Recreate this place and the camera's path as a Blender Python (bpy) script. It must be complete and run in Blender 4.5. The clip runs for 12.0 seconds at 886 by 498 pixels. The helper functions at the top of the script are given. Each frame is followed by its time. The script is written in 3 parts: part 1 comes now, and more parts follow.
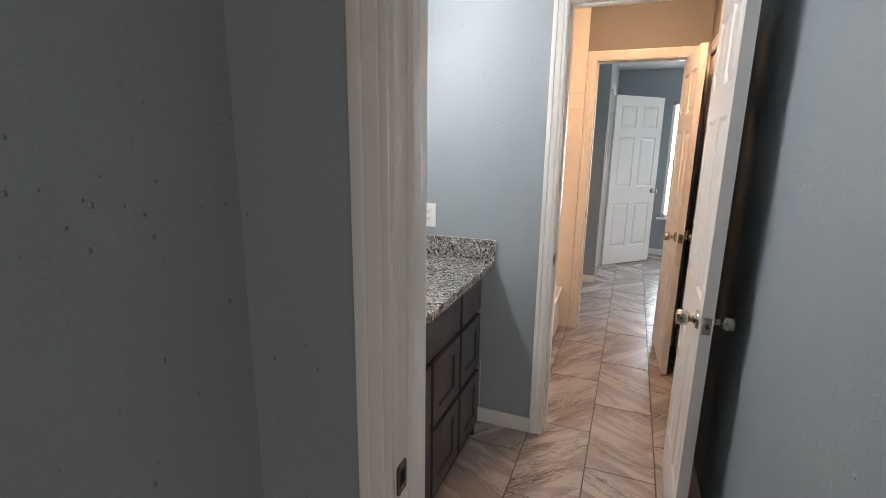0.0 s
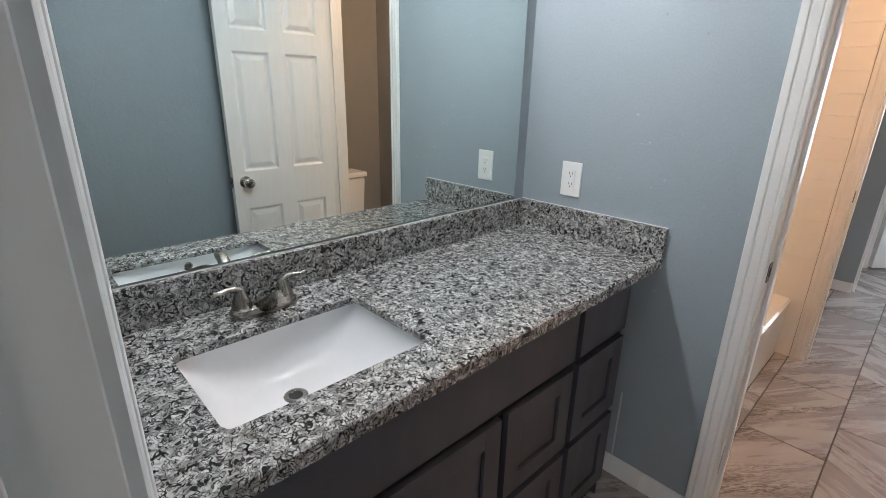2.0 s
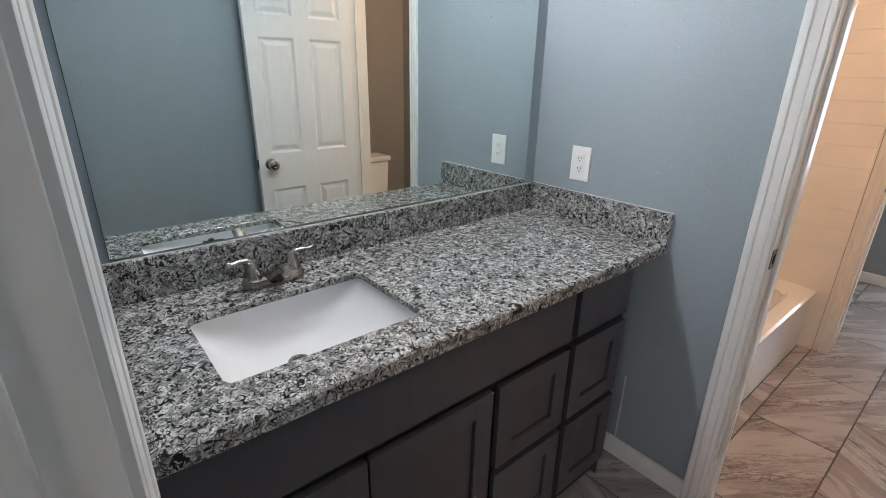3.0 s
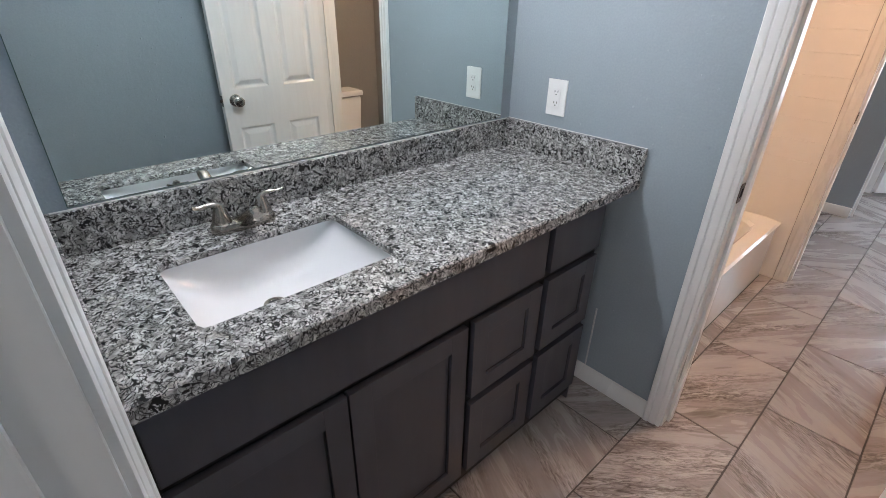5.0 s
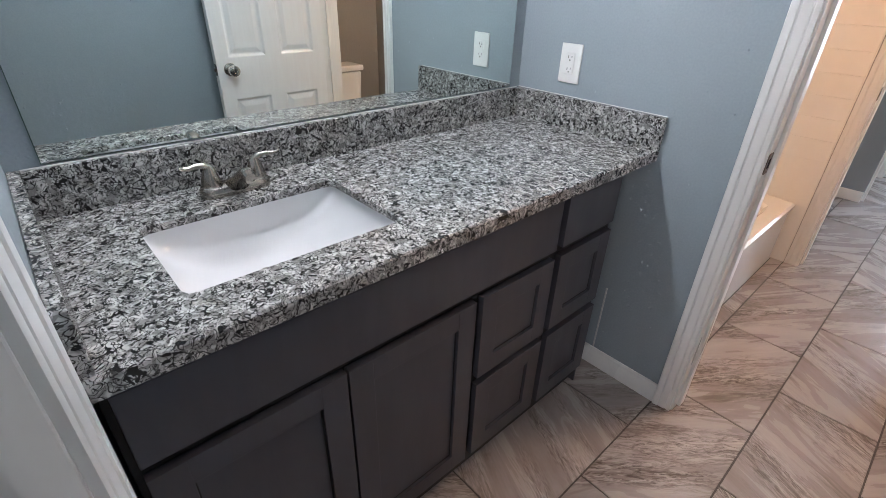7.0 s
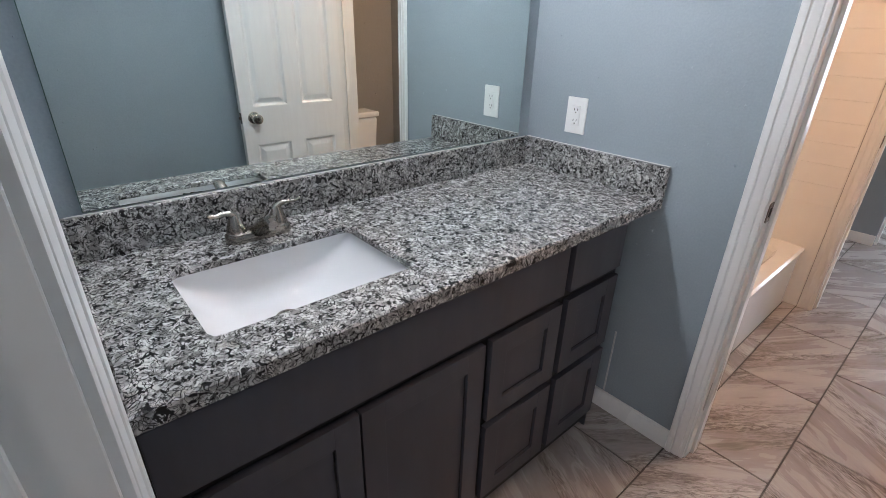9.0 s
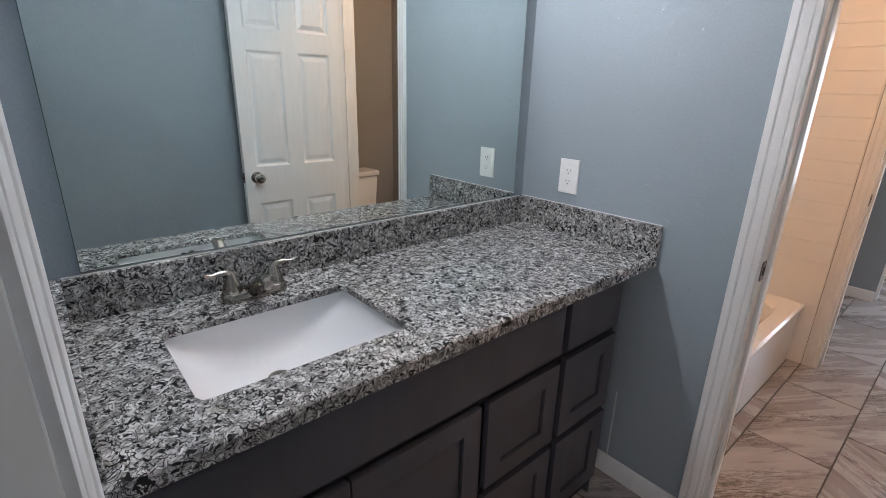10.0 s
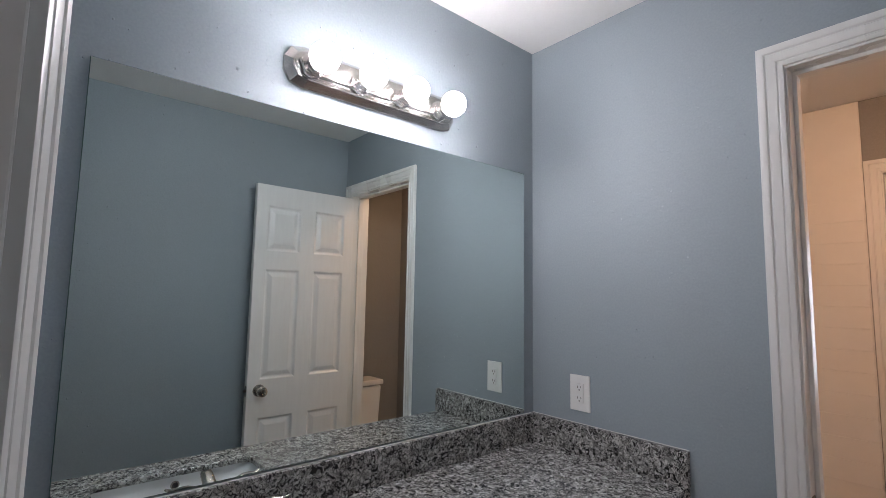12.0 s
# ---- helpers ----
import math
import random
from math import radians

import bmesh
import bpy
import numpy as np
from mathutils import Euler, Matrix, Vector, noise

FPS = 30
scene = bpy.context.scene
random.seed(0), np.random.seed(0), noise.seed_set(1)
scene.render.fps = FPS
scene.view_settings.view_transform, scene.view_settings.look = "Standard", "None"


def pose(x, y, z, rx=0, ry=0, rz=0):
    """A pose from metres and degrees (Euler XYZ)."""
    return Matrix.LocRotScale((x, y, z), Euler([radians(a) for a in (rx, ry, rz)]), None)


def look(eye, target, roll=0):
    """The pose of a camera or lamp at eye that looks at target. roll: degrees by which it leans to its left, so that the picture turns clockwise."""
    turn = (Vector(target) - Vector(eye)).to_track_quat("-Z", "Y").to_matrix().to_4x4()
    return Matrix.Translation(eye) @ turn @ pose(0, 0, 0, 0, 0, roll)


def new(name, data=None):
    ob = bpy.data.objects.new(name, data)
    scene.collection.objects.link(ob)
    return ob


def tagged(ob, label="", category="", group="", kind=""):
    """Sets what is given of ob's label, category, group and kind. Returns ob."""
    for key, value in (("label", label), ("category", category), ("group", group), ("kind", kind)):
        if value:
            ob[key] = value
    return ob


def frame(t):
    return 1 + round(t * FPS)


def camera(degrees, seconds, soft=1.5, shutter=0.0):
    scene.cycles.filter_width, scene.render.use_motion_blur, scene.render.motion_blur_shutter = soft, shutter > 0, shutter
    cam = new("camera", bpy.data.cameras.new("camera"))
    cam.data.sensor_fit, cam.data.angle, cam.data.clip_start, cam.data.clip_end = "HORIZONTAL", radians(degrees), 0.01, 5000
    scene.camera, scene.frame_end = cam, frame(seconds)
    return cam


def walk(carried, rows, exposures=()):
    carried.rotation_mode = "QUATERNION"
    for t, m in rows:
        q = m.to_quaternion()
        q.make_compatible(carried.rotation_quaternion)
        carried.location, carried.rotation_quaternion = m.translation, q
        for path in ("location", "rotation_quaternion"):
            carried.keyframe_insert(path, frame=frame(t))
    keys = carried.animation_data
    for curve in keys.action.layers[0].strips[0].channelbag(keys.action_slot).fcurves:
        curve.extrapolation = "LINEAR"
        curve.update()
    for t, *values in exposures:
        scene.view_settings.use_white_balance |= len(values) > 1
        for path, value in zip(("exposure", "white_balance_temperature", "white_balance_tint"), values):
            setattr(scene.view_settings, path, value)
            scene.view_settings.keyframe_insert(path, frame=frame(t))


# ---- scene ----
cam = camera(86.5, 12.0, soft=0.6)
EXPOSURES = [(0, 0.76, 7000, 11), (1, 0.60, 6950, 10), (1.8, 0.68, 6550, 8), (2.5, 0.59, 6500, 8), (4.5, 0.86, 6350, 10), (8.5, 0.93, 6250, 10), (9.5, 0.60, 6300, 11), (10.5, 0.44, 6450, 13), (11.25, 0.12, 6600, 16), (12, -0.20, 6600, 15)]
PATH = [
    (0, (1.173, -2.221, 1.473), (0.455, -0.407, 1.032), 0.8),
    (0.5, (1.125, -1.898, 1.471), (0.338, -0.125, 0.984), 0.5),
    (1, (1.152, -1.691, 1.451), (0.154, -0.048, 0.898), 0.5),
    (1.5, (1.135, -1.582, 1.435), (-0.082, -0.117, 0.826), 0.9),
    (2, (1.12, -1.507, 1.41), (-0.247, -0.197, 0.764), 1.1),
    (2.5, (1.183, -1.485, 1.41), (-0.259, -0.268, 0.747), 1.2),
    (4.5, (1.237, -1.48, 1.419), (-0.105, -0.294, 0.529), 1.0),
    (5, (1.218, -1.469, 1.414), (-0.077, -0.271, 0.473), 1.1),
    (5.5, (1.206, -1.453, 1.394), (-0.069, -0.254, 0.427), 1.2),
    (6, (1.178, -1.437, 1.353), (-0.088, -0.24, 0.372), 1.4),
    (6.5, (1.163, -1.441, 1.335), (-0.103, -0.251, 0.346), 1.6),
    (8.5, (1.19, -1.467, 1.368), (-0.129, -0.302, 0.418), 1.6),
    (9, (1.192, -1.47, 1.376), (-0.168, -0.275, 0.526), 1.5),
    (9.5, (1.195, -1.468, 1.381), (-0.201, -0.241, 0.642), 1.4),
    (10, (1.202, -1.463, 1.39), (-0.227, -0.216, 0.754), 1.4),
    (10.5, (1.198, -1.468, 1.402), (-0.271, -0.194, 0.935), 1.3),
    (11, (1.191, -1.465, 1.419), (-0.32, -0.176, 1.18), 1.2),
    (11.5, (1.199, -1.466, 1.418), (-0.333, -0.181, 1.46), 1.1),
    (12, (1.193, -1.472, 1.442), (-0.329, -0.188, 1.637), 1.0),
]
walk(cam, [(t, look(eye, target, roll)) for t, eye, target, roll in PATH], EXPOSURES)

# ---- light ----
world = bpy.data.worlds.new("world")
scene.world = world
world.use_nodes = True
sky = world.node_tree.nodes.new("ShaderNodeTexSky")
sky.sky_type, sky.sun_disc = "NISHITA", False
sky.sun_elevation, sky.sun_rotation = radians(38), radians(264)
world.node_tree.links.new(sky.outputs["Color"], world.node_tree.nodes["Background"].inputs["Color"])
world.node_tree.nodes["Background"].inputs["Strength"].default_value = 0.12


def lamp(name, kind, m, energy, colour, **more):
    data = bpy.data.lights.new(name, kind)
    data.energy, data.color = energy, colour
    if kind == "AREA":
        data.shape, data.size, data.size_y = "RECTANGLE", more["size"], more["size_y"]
    if kind == "SUN":
        data.angle = more["angle"]
    if kind == "POINT":
        data.shadow_soft_size = more["radius"]
    ob = new(name, data)
    ob.matrix_world = m
    return ob


BULB = 97.0            # vanity bulbs
WARM = 70.0           # bath ceiling globe
lamp("sun", "SUN", look((-9, -1, 7.1), (0, 0, 0)), 2.0, (1, 0.95, 0.88), angle=radians(0.5))
lamp("far_window_light", "AREA", look((2.09, 4.90, 1.28), (2.09, 0, 0.9)), 7, (0.90, 0.94, 1.0), size=0.95, size_y=1.4)
# no window is known here: lamp added to brighten the far room's jutting wall
lamp("side_fill_light", "AREA", look((4.14, 2.35, 1.35), (0.8, 2.9, 1.1)), 14, (0.90, 0.94, 1.0), size=1.05, size_y=1.25)
# lamp in a made-up opening, added to light the hall wall and casing
lamp("bedroom_fill_light", "AREA", look((2.85, -5.14, 1.4), (2.0, -2.0, 1.2)), 15, (1.0, 0.87, 0.84), size=1.3, size_y=1.3)


# ---- materials ----
def material(name, colour, rough=0.5, metal=0.0):
    mat = bpy.data.materials.new(name)
    mat.use_nodes = True
    n, l = mat.node_tree.nodes, mat.node_tree.links
    b = n["Principled BSDF"]
    b.inputs["Base Color"].default_value = (*colour, 1)
    b.inputs["Roughness"].default_value, b.inputs["Metallic"].default_value = rough, metal
    return mat, n, l, b


def coords(n, l, scale=(1, 1, 1), turn=(0, 0, 0), space="Object"):
    c, m = n.new("ShaderNodeTexCoord"), n.new("ShaderNodeMapping")
    m.inputs["Scale"].default_value, m.inputs["Rotation"].default_value = scale, turn
    l.new(c.outputs[space], m.inputs["Vector"])
    return m.outputs["Vector"]


def noise_tex(n, l, vec, scale, detail=3, rough=0.5, warp=0.0):
    t = n.new("ShaderNodeTexNoise")
    t.inputs["Scale"].default_value, t.inputs["Detail"].default_value = scale, detail
    t.inputs["Roughness"].default_value, t.inputs["Distortion"].default_value = rough, warp
    l.new(vec, t.inputs["Vector"])
    return t.outputs["Fac"]


def ramp(n, l, fac, stops, hard=False):
    r = n.new("ShaderNodeValToRGB")
    r.color_ramp.interpolation = "CONSTANT" if hard else "LINEAR"
    e = r.color_ramp.elements
    while len(e) < len(stops):
        e.new(0.5)
    for k, (p, c) in enumerate(stops):
        e[k].position, e[k].color = p, (*c, 1) if len(c) == 3 else c
    l.new(fac, r.inputs["Fac"])
    return r.outputs["Color"]


def mix(n, l, fac, a, b, kind="MIX"):
    m = n.new("ShaderNodeMix")
    m.data_type, m.blend_type = "RGBA", kind
    for sock, v in ((m.inputs["Factor"], fac), (m.inputs["A"], a), (m.inputs["B"], b)):
        if isinstance(v, (int, float)):
            sock.default_value = v
        elif isinstance(v, tuple):
            sock.default_value = (*v, 1)
        else:
            l.new(v, sock)
    return m.outputs["Result"]


def bump(n, l, b, height, strength, distance, normal=None):
    k = n.new("ShaderNodeBump")
    k.inputs["Strength"].default_value, k.inputs["Distance"].default_value = strength, distance
    l.new(height, k.inputs["Height"])
    if normal is not None:
        l.new(normal, k.inputs["Normal"])
    l.new(k.outputs["Normal"], b.inputs["Normal"])
    return k.outputs["Normal"]


def wall_paint(name, colour):
    """Rolled eggshell paint over sprayed texture: soft swell, scattered blobs."""
    mat, n, l, b = material(name, colour, 0.62)
    v = coords(n, l)
    broad = noise_tex(n, l, v, 1.3, 3)
    tone = ramp(n, l, broad, [(0.25, tuple(c * 0.95 for c in colour)), (0.75, tuple(min(1, c * 1.04) for c in colour))])
    fine = noise_tex(n, l, v, 160, 2)
    tone = mix(n, l, 0.06, tone, ramp(n, l, fine, [(0.3, (0, 0, 0)), (0.7, (1, 1, 1))]), "SOFT_LIGHT")
    l.new(tone, b.inputs["Base Color"])
    swell = bump(n, l, b, noise_tex(n, l, v, 45, 3), 0.24, 0.004)
    spots = ramp(n, l, noise_tex(n, l, v, 62, 1), [(0.67, (0, 0, 0)), (0.75, (1, 1, 1))])
    swell = bump(n, l, b, spots, 0.3, 0.0015, swell)
    # scattered grit and drips under the paint
    for scale, keep, size in ((42, 0.60, 0.10), (24, 0.56, 0.085)):
        cell = n.new("ShaderNodeTexVoronoi")
        cell.inputs["Scale"].default_value = scale
        wob = n.new("ShaderNodeMapping")
        wob.inputs["Location"].default_value, wob.inputs["Scale"].default_value = (scale, 2.3, 5.1), (1, 1, 0.7)
        l.new(v, wob.inputs["Vector"])
        l.new(wob.outputs["Vector"], cell.inputs["Vector"])
        grit = ramp(n, l, cell.outputs["Distance"], [(size * 0.45, (1, 1, 1)), (size, (0, 0, 0))])
        some = ramp(n, l, cell.outputs["Color"], [(keep - 0.01, (0, 0, 0)), (keep, (1, 1, 1))])
        swell = bump(n, l, b, mix(n, l, 1.0, grit, some, "MULTIPLY"), 0.95, 0.0035, swell)
    return mat


def plain(name, colour, rough, metal=0.0, grain=40, vary=0.06, relief=0.03, stretch=(1, 1, 1), dirt=0.0):
    mat, n, l, b = material(name, colour, rough, metal)
    v = coords(n, l, stretch)
    g = noise_tex(n, l, v, grain, 4, 0.6)
    tone = ramp(n, l, g, [(0.3, tuple(c * (1 - vary) for c in colour)), (0.7, tuple(min(1, c * (1 + vary)) for c in colour))])
    if dirt:
        d = ramp(n, l, noise_tex(n, l, v, 6, 6, 0.65), [(0.55, (0, 0, 0)), (0.75, (dirt, dirt, dirt))])
        tone = mix(n, l, d, tone, tuple(c * 0.55 for c in colour))
    l.new(tone, b.inputs["Base Color"])
    rr = ramp(n, l, noise_tex(n, l, v, grain * 0.3, 3), [(0.3, (rough * 0.85,) * 3), (0.7, (min(1, rough * 1.15),) * 3)])
    l.new(rr, b.inputs["Roughness"])
    if relief:
        bump(n, l, b, g, relief, 0.003)
    return mat


def granite_stone(name):
    """Polished granite: pale grey and white flakes, warm grey patches, black mica shards."""
    mat, n, l, b = material(name, (0.4, 0.4, 0.4), 0.16)
    v = coords(n, l, (1, 1, 1), (0.3, 0.2, 0.55))
    warp = n.new("ShaderNodeTexNoise")
    warp.inputs["Scale"].default_value, warp.inputs["Detail"].default_value = 60, 1
    l.new(v, warp.inputs["Vector"])
    mv = n.new("ShaderNodeVectorMath")
    mv.operation = "MULTIPLY_ADD"
    l.new(warp.outputs["Color"], mv.inputs[0])
    mv.inputs[1].default_value = (0.011, 0.011, 0.011)
    l.new(v, mv.inputs[2])

    def worm(scale, warp_by, detail=3, rough=0.55, seed=0.0):
        t = n.new("ShaderNodeTexNoise")
        t.inputs["Scale"].default_value, t.inputs["Detail"].default_value = scale, detail
        t.inputs["Roughness"].default_value, t.inputs["Distortion"].default_value = rough, warp_by
        o = n.new("ShaderNodeVectorMath")
        o.inputs[1].default_value = (seed, seed * 1.7, seed * 0.6)
        l.new(mv.outputs[0], o.inputs[0])
        l.new(o.outputs[0], t.inputs["Vector"])
        return t.outputs["Fac"]

    base = ramp(n, l, worm(52, 1.0, 0.8), [(0.36, (0.24, 0.238, 0.232)), (0.46, (0.375, 0.372, 0.364)), (0.53, (0.465, 0.462, 0.452)), (0.62, (0.575, 0.57, 0.56))])
    tan = ramp(n, l, worm(26, 0.5, 2, 0.5, 7.3), [(0.62, (0, 0, 0)), (0.70, (0.4, 0.4, 0.4))])
    base = mix(n, l, tan, base, (0.30, 0.285, 0.22))
    # grey veils, then curling dark seams along the level lines of warped noises
    veil = ramp(n, l, worm(58, 1.4, 1.0, 0.5, 51.0), [(0.525, (0, 0, 0)), (0.56, (0.6, 0.6, 0.6))])
    base = mix(n, l, veil, base, (0.150, 0.149, 0.143))
    for scale, seed, lo, hi, dark in ((50, 3.1, 0.456, 0.500, 0.024), (62, 23.7, 0.480, 0.518, 0.060)):
        seam = ramp(n, l, worm(scale, 1.7, 0.6, 0.5, seed), [(lo - 0.016, (0, 0, 0)), (lo + 0.004, (1, 1, 1)), (hi - 0.004, (1, 1, 1)), (hi + 0.016, (0, 0, 0))])
        base = mix(n, l, seam, base, (dark, dark * 1.0, dark * 0.98))
    blot = ramp(n, l, worm(54, 1.6, 1.0, 0.5, 11.0), [(0.610, (0, 0, 0)), (0.630, (1, 1, 1))])
    base = mix(n, l, blot, base, (0.020, 0.020, 0.020))
    l.new(base, b.inputs["Base Color"])
    return mat


def tile_stone(name):
    """Glazed porcelain with the look of greige marble: slanted brown streaks, other on each tile."""
    mat, n, l, b = material(name, (0.4, 0.35, 0.31), 0.3)
    info = n.new("ShaderNodeObjectInfo")
    c = n.new("ShaderNodeTexCoord")
    # each tile gets its own cut of the pattern, and one of two slants
    ang = n.new("ShaderNodeValToRGB")
    ang.color_ramp.interpolation = "CONSTANT"
    for k, (p, a) in enumerate(((0.0, 0.75), (0.27, 0.14), (0.52, 0.71), (0.78, 0.18))):
        el = ang.color_ramp.elements[k] if k < 2 else ang.color_ramp.elements.new(p)
        el.position, el.color = p, (a, a, a, 1)
    l.new(info.outputs["Random"], ang.inputs["Fac"])
    turn_by = n.new("ShaderNodeMath")
    turn_by.operation = "MULTIPLY"
    l.new(ang.outputs["Color"], turn_by.inputs[0])
    turn_by.inputs[1].default_value = math.pi
    shift = n.new("ShaderNodeVectorMath")
    shift.operation = "MULTIPLY_ADD"
    comb = n.new("ShaderNodeCombineXYZ")
    l.new(info.outputs["Random"], comb.inputs[0])
    l.new(info.outputs["Random"], comb.inputs[1])
    l.new(comb.outputs[0], shift.inputs[0])
    shift.inputs[1].default_value = (37.0, 91.0, 0)
    l.new(c.outputs["Object"], shift.inputs[2])
    rot = n.new("ShaderNodeVectorRotate")
    rot.rotation_type = "Z_AXIS"
    l.new(shift.outputs[0], rot.inputs["Vector"])
    l.new(turn_by.outputs[0], rot.inputs["Angle"])
    m = n.new("ShaderNodeMapping")
    m.inputs["Scale"].default_value = (1.0, 6.0, 1.0)
    l.new(rot.outputs[0], m.inputs["Vector"])
    v = m.outputs["Vector"]
    soft = noise_tex(n, l, v, 1.5, 4, 0.6, 0.7)
    tone = ramp(n, l, soft, [(0.30, (0.278, 0.243, 0.230)), (0.5, (0.360, 0.321, 0.307)), (0.70, (0.440, 0.403, 0.390))])
    where = ramp(n, l, noise_tex(n, l, v, 1.1, 2), [(0.46, (0.04, 0.04, 0.04)), (0.66, (1, 1, 1))])
    for scale, seed, lo, hi, colour, power in ((3.4, 5.0, 0.485, 0.500, (0.085, 0.066, 0.056), 0.8), (6.0, 13.0, 0.49, 0.505, (0.105, 0.083, 0.070), 0.8), (4.3, 29.0, 0.488, 0.506, (0.52, 0.485, 0.455), 0.75),
                                               (9.5, 37.0, 0.48, 0.51, (0.14, 0.112, 0.096), 0.55)):
        t = n.new("ShaderNodeTexNoise")
        t.inputs["Scale"].default_value, t.inputs["Detail"].default_value, t.inputs["Roughness"].default_value, t.inputs["Distortion"].default_value = scale, 5, 0.58, 0.5
        o = n.new("ShaderNodeVectorMath")
        o.inputs[1].default_value = (seed, seed, 0)
        l.new(v, o.inputs[0])
        l.new(o.outputs[0], t.inputs["Vector"])
        line = ramp(n, l, t.outputs["Fac"], [(lo - 0.022, (0, 0, 0)), (lo, (power,) * 3), (hi, (power,) * 3), (hi + 0.022, (0, 0, 0))])
        tone = mix(n, l, mix(n, l, 1.0, line, where, "MULTIPLY"), tone, colour)
    band = ramp(n, l, noise_tex(n, l, v, 2.6, 4, 0.6, 0.4), [(0.27, (0.7, 0.7, 0.7)), (0.38, (0, 0, 0))])
    tone = mix(n, l, band, tone, (0.15, 0.122, 0.106))
    l.new(tone, b.inputs["Base Color"])
    l.new(ramp(n, l, soft, [(0.3, (0.22,) * 3), (0.7, (0.32,) * 3)]), b.inputs["Roughness"])
    bump(n, l, b, soft, 0.05, 0.002)
    return mat


def glow(name, colour, strength):
    mat, n, l, b = material(name, colour, 0.3)
    b.inputs["Emission Color"].default_value, b.inputs["Emission Strength"].default_value = (*colour, 1), strength
    return mat


PAINT = wall_paint("grey_wall_paint", (0.290, 0.340, 0.372))
BATH_PAINT = wall_paint("taupe_bath_paint", (0.255, 0.245, 0.235))
CEILING = wall_paint("ceiling_white", (0.78, 0.78, 0.77))
TRIM = plain("trim_white", (0.76, 0.76, 0.74), 0.28, grain=14, vary=0.03, relief=0.05, stretch=(1, 1, 0.2), dirt=0.12)
DOOR_WHITE = plain("door_white", (0.78, 0.78, 0.77), 0.33, grain=50, vary=0.025, relief=0.10, stretch=(1, 1, 0.12))
CABINET = plain("cabinet_charcoal", (0.050, 0.051, 0.063), 0.42, grain=30, vary=0.07, relief=0.05, stretch=(1, 1, 0.2), dirt=0.2)
# near-black that paints shade into the cabinet's gaps, toe recess and panel edges
RECESS_SHADE = plain("cabinet_shadow_black", (0.008, 0.008, 0.009), 0.6, grain=30)
GRANITE = granite_stone("granite")
PORCELAIN = plain("porcelain", (0.76, 0.765, 0.775), 0.012, grain=8, vary=0.01, relief=0)
ACRYLIC = plain("tub_acrylic", (0.80, 0.79, 0.76), 0.18, grain=8, vary=0.02, relief=0)
NICKEL = plain("brushed_nickel", (0.36, 0.335, 0.30), 0.24, 1.0, grain=60, vary=0.05, relief=0.02, stretch=(1, 0.1, 1))
LAMP_NICKEL = plain("lamp_nickel", (0.60, 0.57, 0.54), 0.24, 1.0, grain=60, vary=0.04, relief=0.01, stretch=(1, 0.1, 1))
KNOB_METAL = plain("satin_nickel", (0.58, 0.55, 0.50), 0.22, 1.0, grain=30, vary=0.05, relief=0)
DARK_METAL = plain("dark_metal", (0.05, 0.05, 0.05), 0.4, 0.8, grain=30)
BRASS = plain("tarnished_bronze", (0.15, 0.125, 0.105), 0.35, 1.0, grain=90, vary=0.2, relief=0.05)
PLASTIC = plain("white_plastic", (0.80, 0.80, 0.78), 0.3, grain=10, vary=0.01, relief=0)
SLOT = plain("slot_dark", (0.008, 0.008, 0.008), 0.8, grain=10, relief=0)
CAULK = plain("caulk", (0.55, 0.55, 0.54), 0.45, grain=60, vary=0.06, relief=0.1)
GROUT = plain("grout", (0.085, 0.075, 0.068), 0.9, grain=120, vary=0.2, relief=0.2, dirt=0.4)
TILE = tile_stone("marble_tile")
MIRROR, _, _, _ = material("mirror_silver", (0.79, 0.87, 0.855), 0.0, 1.0)
GLASS_EDGE = plain("mirror_edge", (0.10, 0.16, 0.15), 0.1, grain=10, relief=0)
PANE, _, _, pb = material("window_glass", (1, 1, 1), 0.0)
pb.inputs["Transmission Weight"].default_value, pb.inputs["IOR"].default_value = 1.0, 1.02
BULB_GLASS = glow("lit_bulb", (0.985, 0.965, 1.0), BULB)
WARM_GLASS = glow("lit_warm_globe", (1.0, 0.57, 0.33), WARM)
CARPET = plain("carpet", (0.30, 0.26, 0.21), 0.95, grain=220, vary=0.25, relief=0.6, dirt=0.2)
BACKDROP = glow("outdoor_glare", (0.72, 0.86, 1.0), 6.0)
GROUND = plain("ground_grass", (0.10, 0.13, 0.06), 0.9, grain=3, vary=0.4, relief=0.4)


# ---- mesh helpers ----
def empty(name, place=(0, 0, 0), turn=0.0):
    ob = new(name)
    ob.matrix_world = pose(*place, 0, 0, turn)
    return ob


def part(name, bm, mat, parent=None, label="", smooth=False, m=None):
    """Links a bmesh as one mesh object, under a thing or a part."""
    me = bpy.data.meshes.new(name)
    bmesh.ops.recalc_face_normals(bm, faces=bm.faces)
    for f in bm.faces:
        f.smooth = smooth
    bm.to_mesh(me)
    bm.free()
    if smooth:
        me.set_sharp_from_angle(angle=radians(30))
    me.materials.append(mat)
    ob = new(name, me)
    if parent is not None:
        ob.parent = parent
    if m is not None:
        ob.matrix_basis = m
    if label:
        ob["label"] = label
    return ob


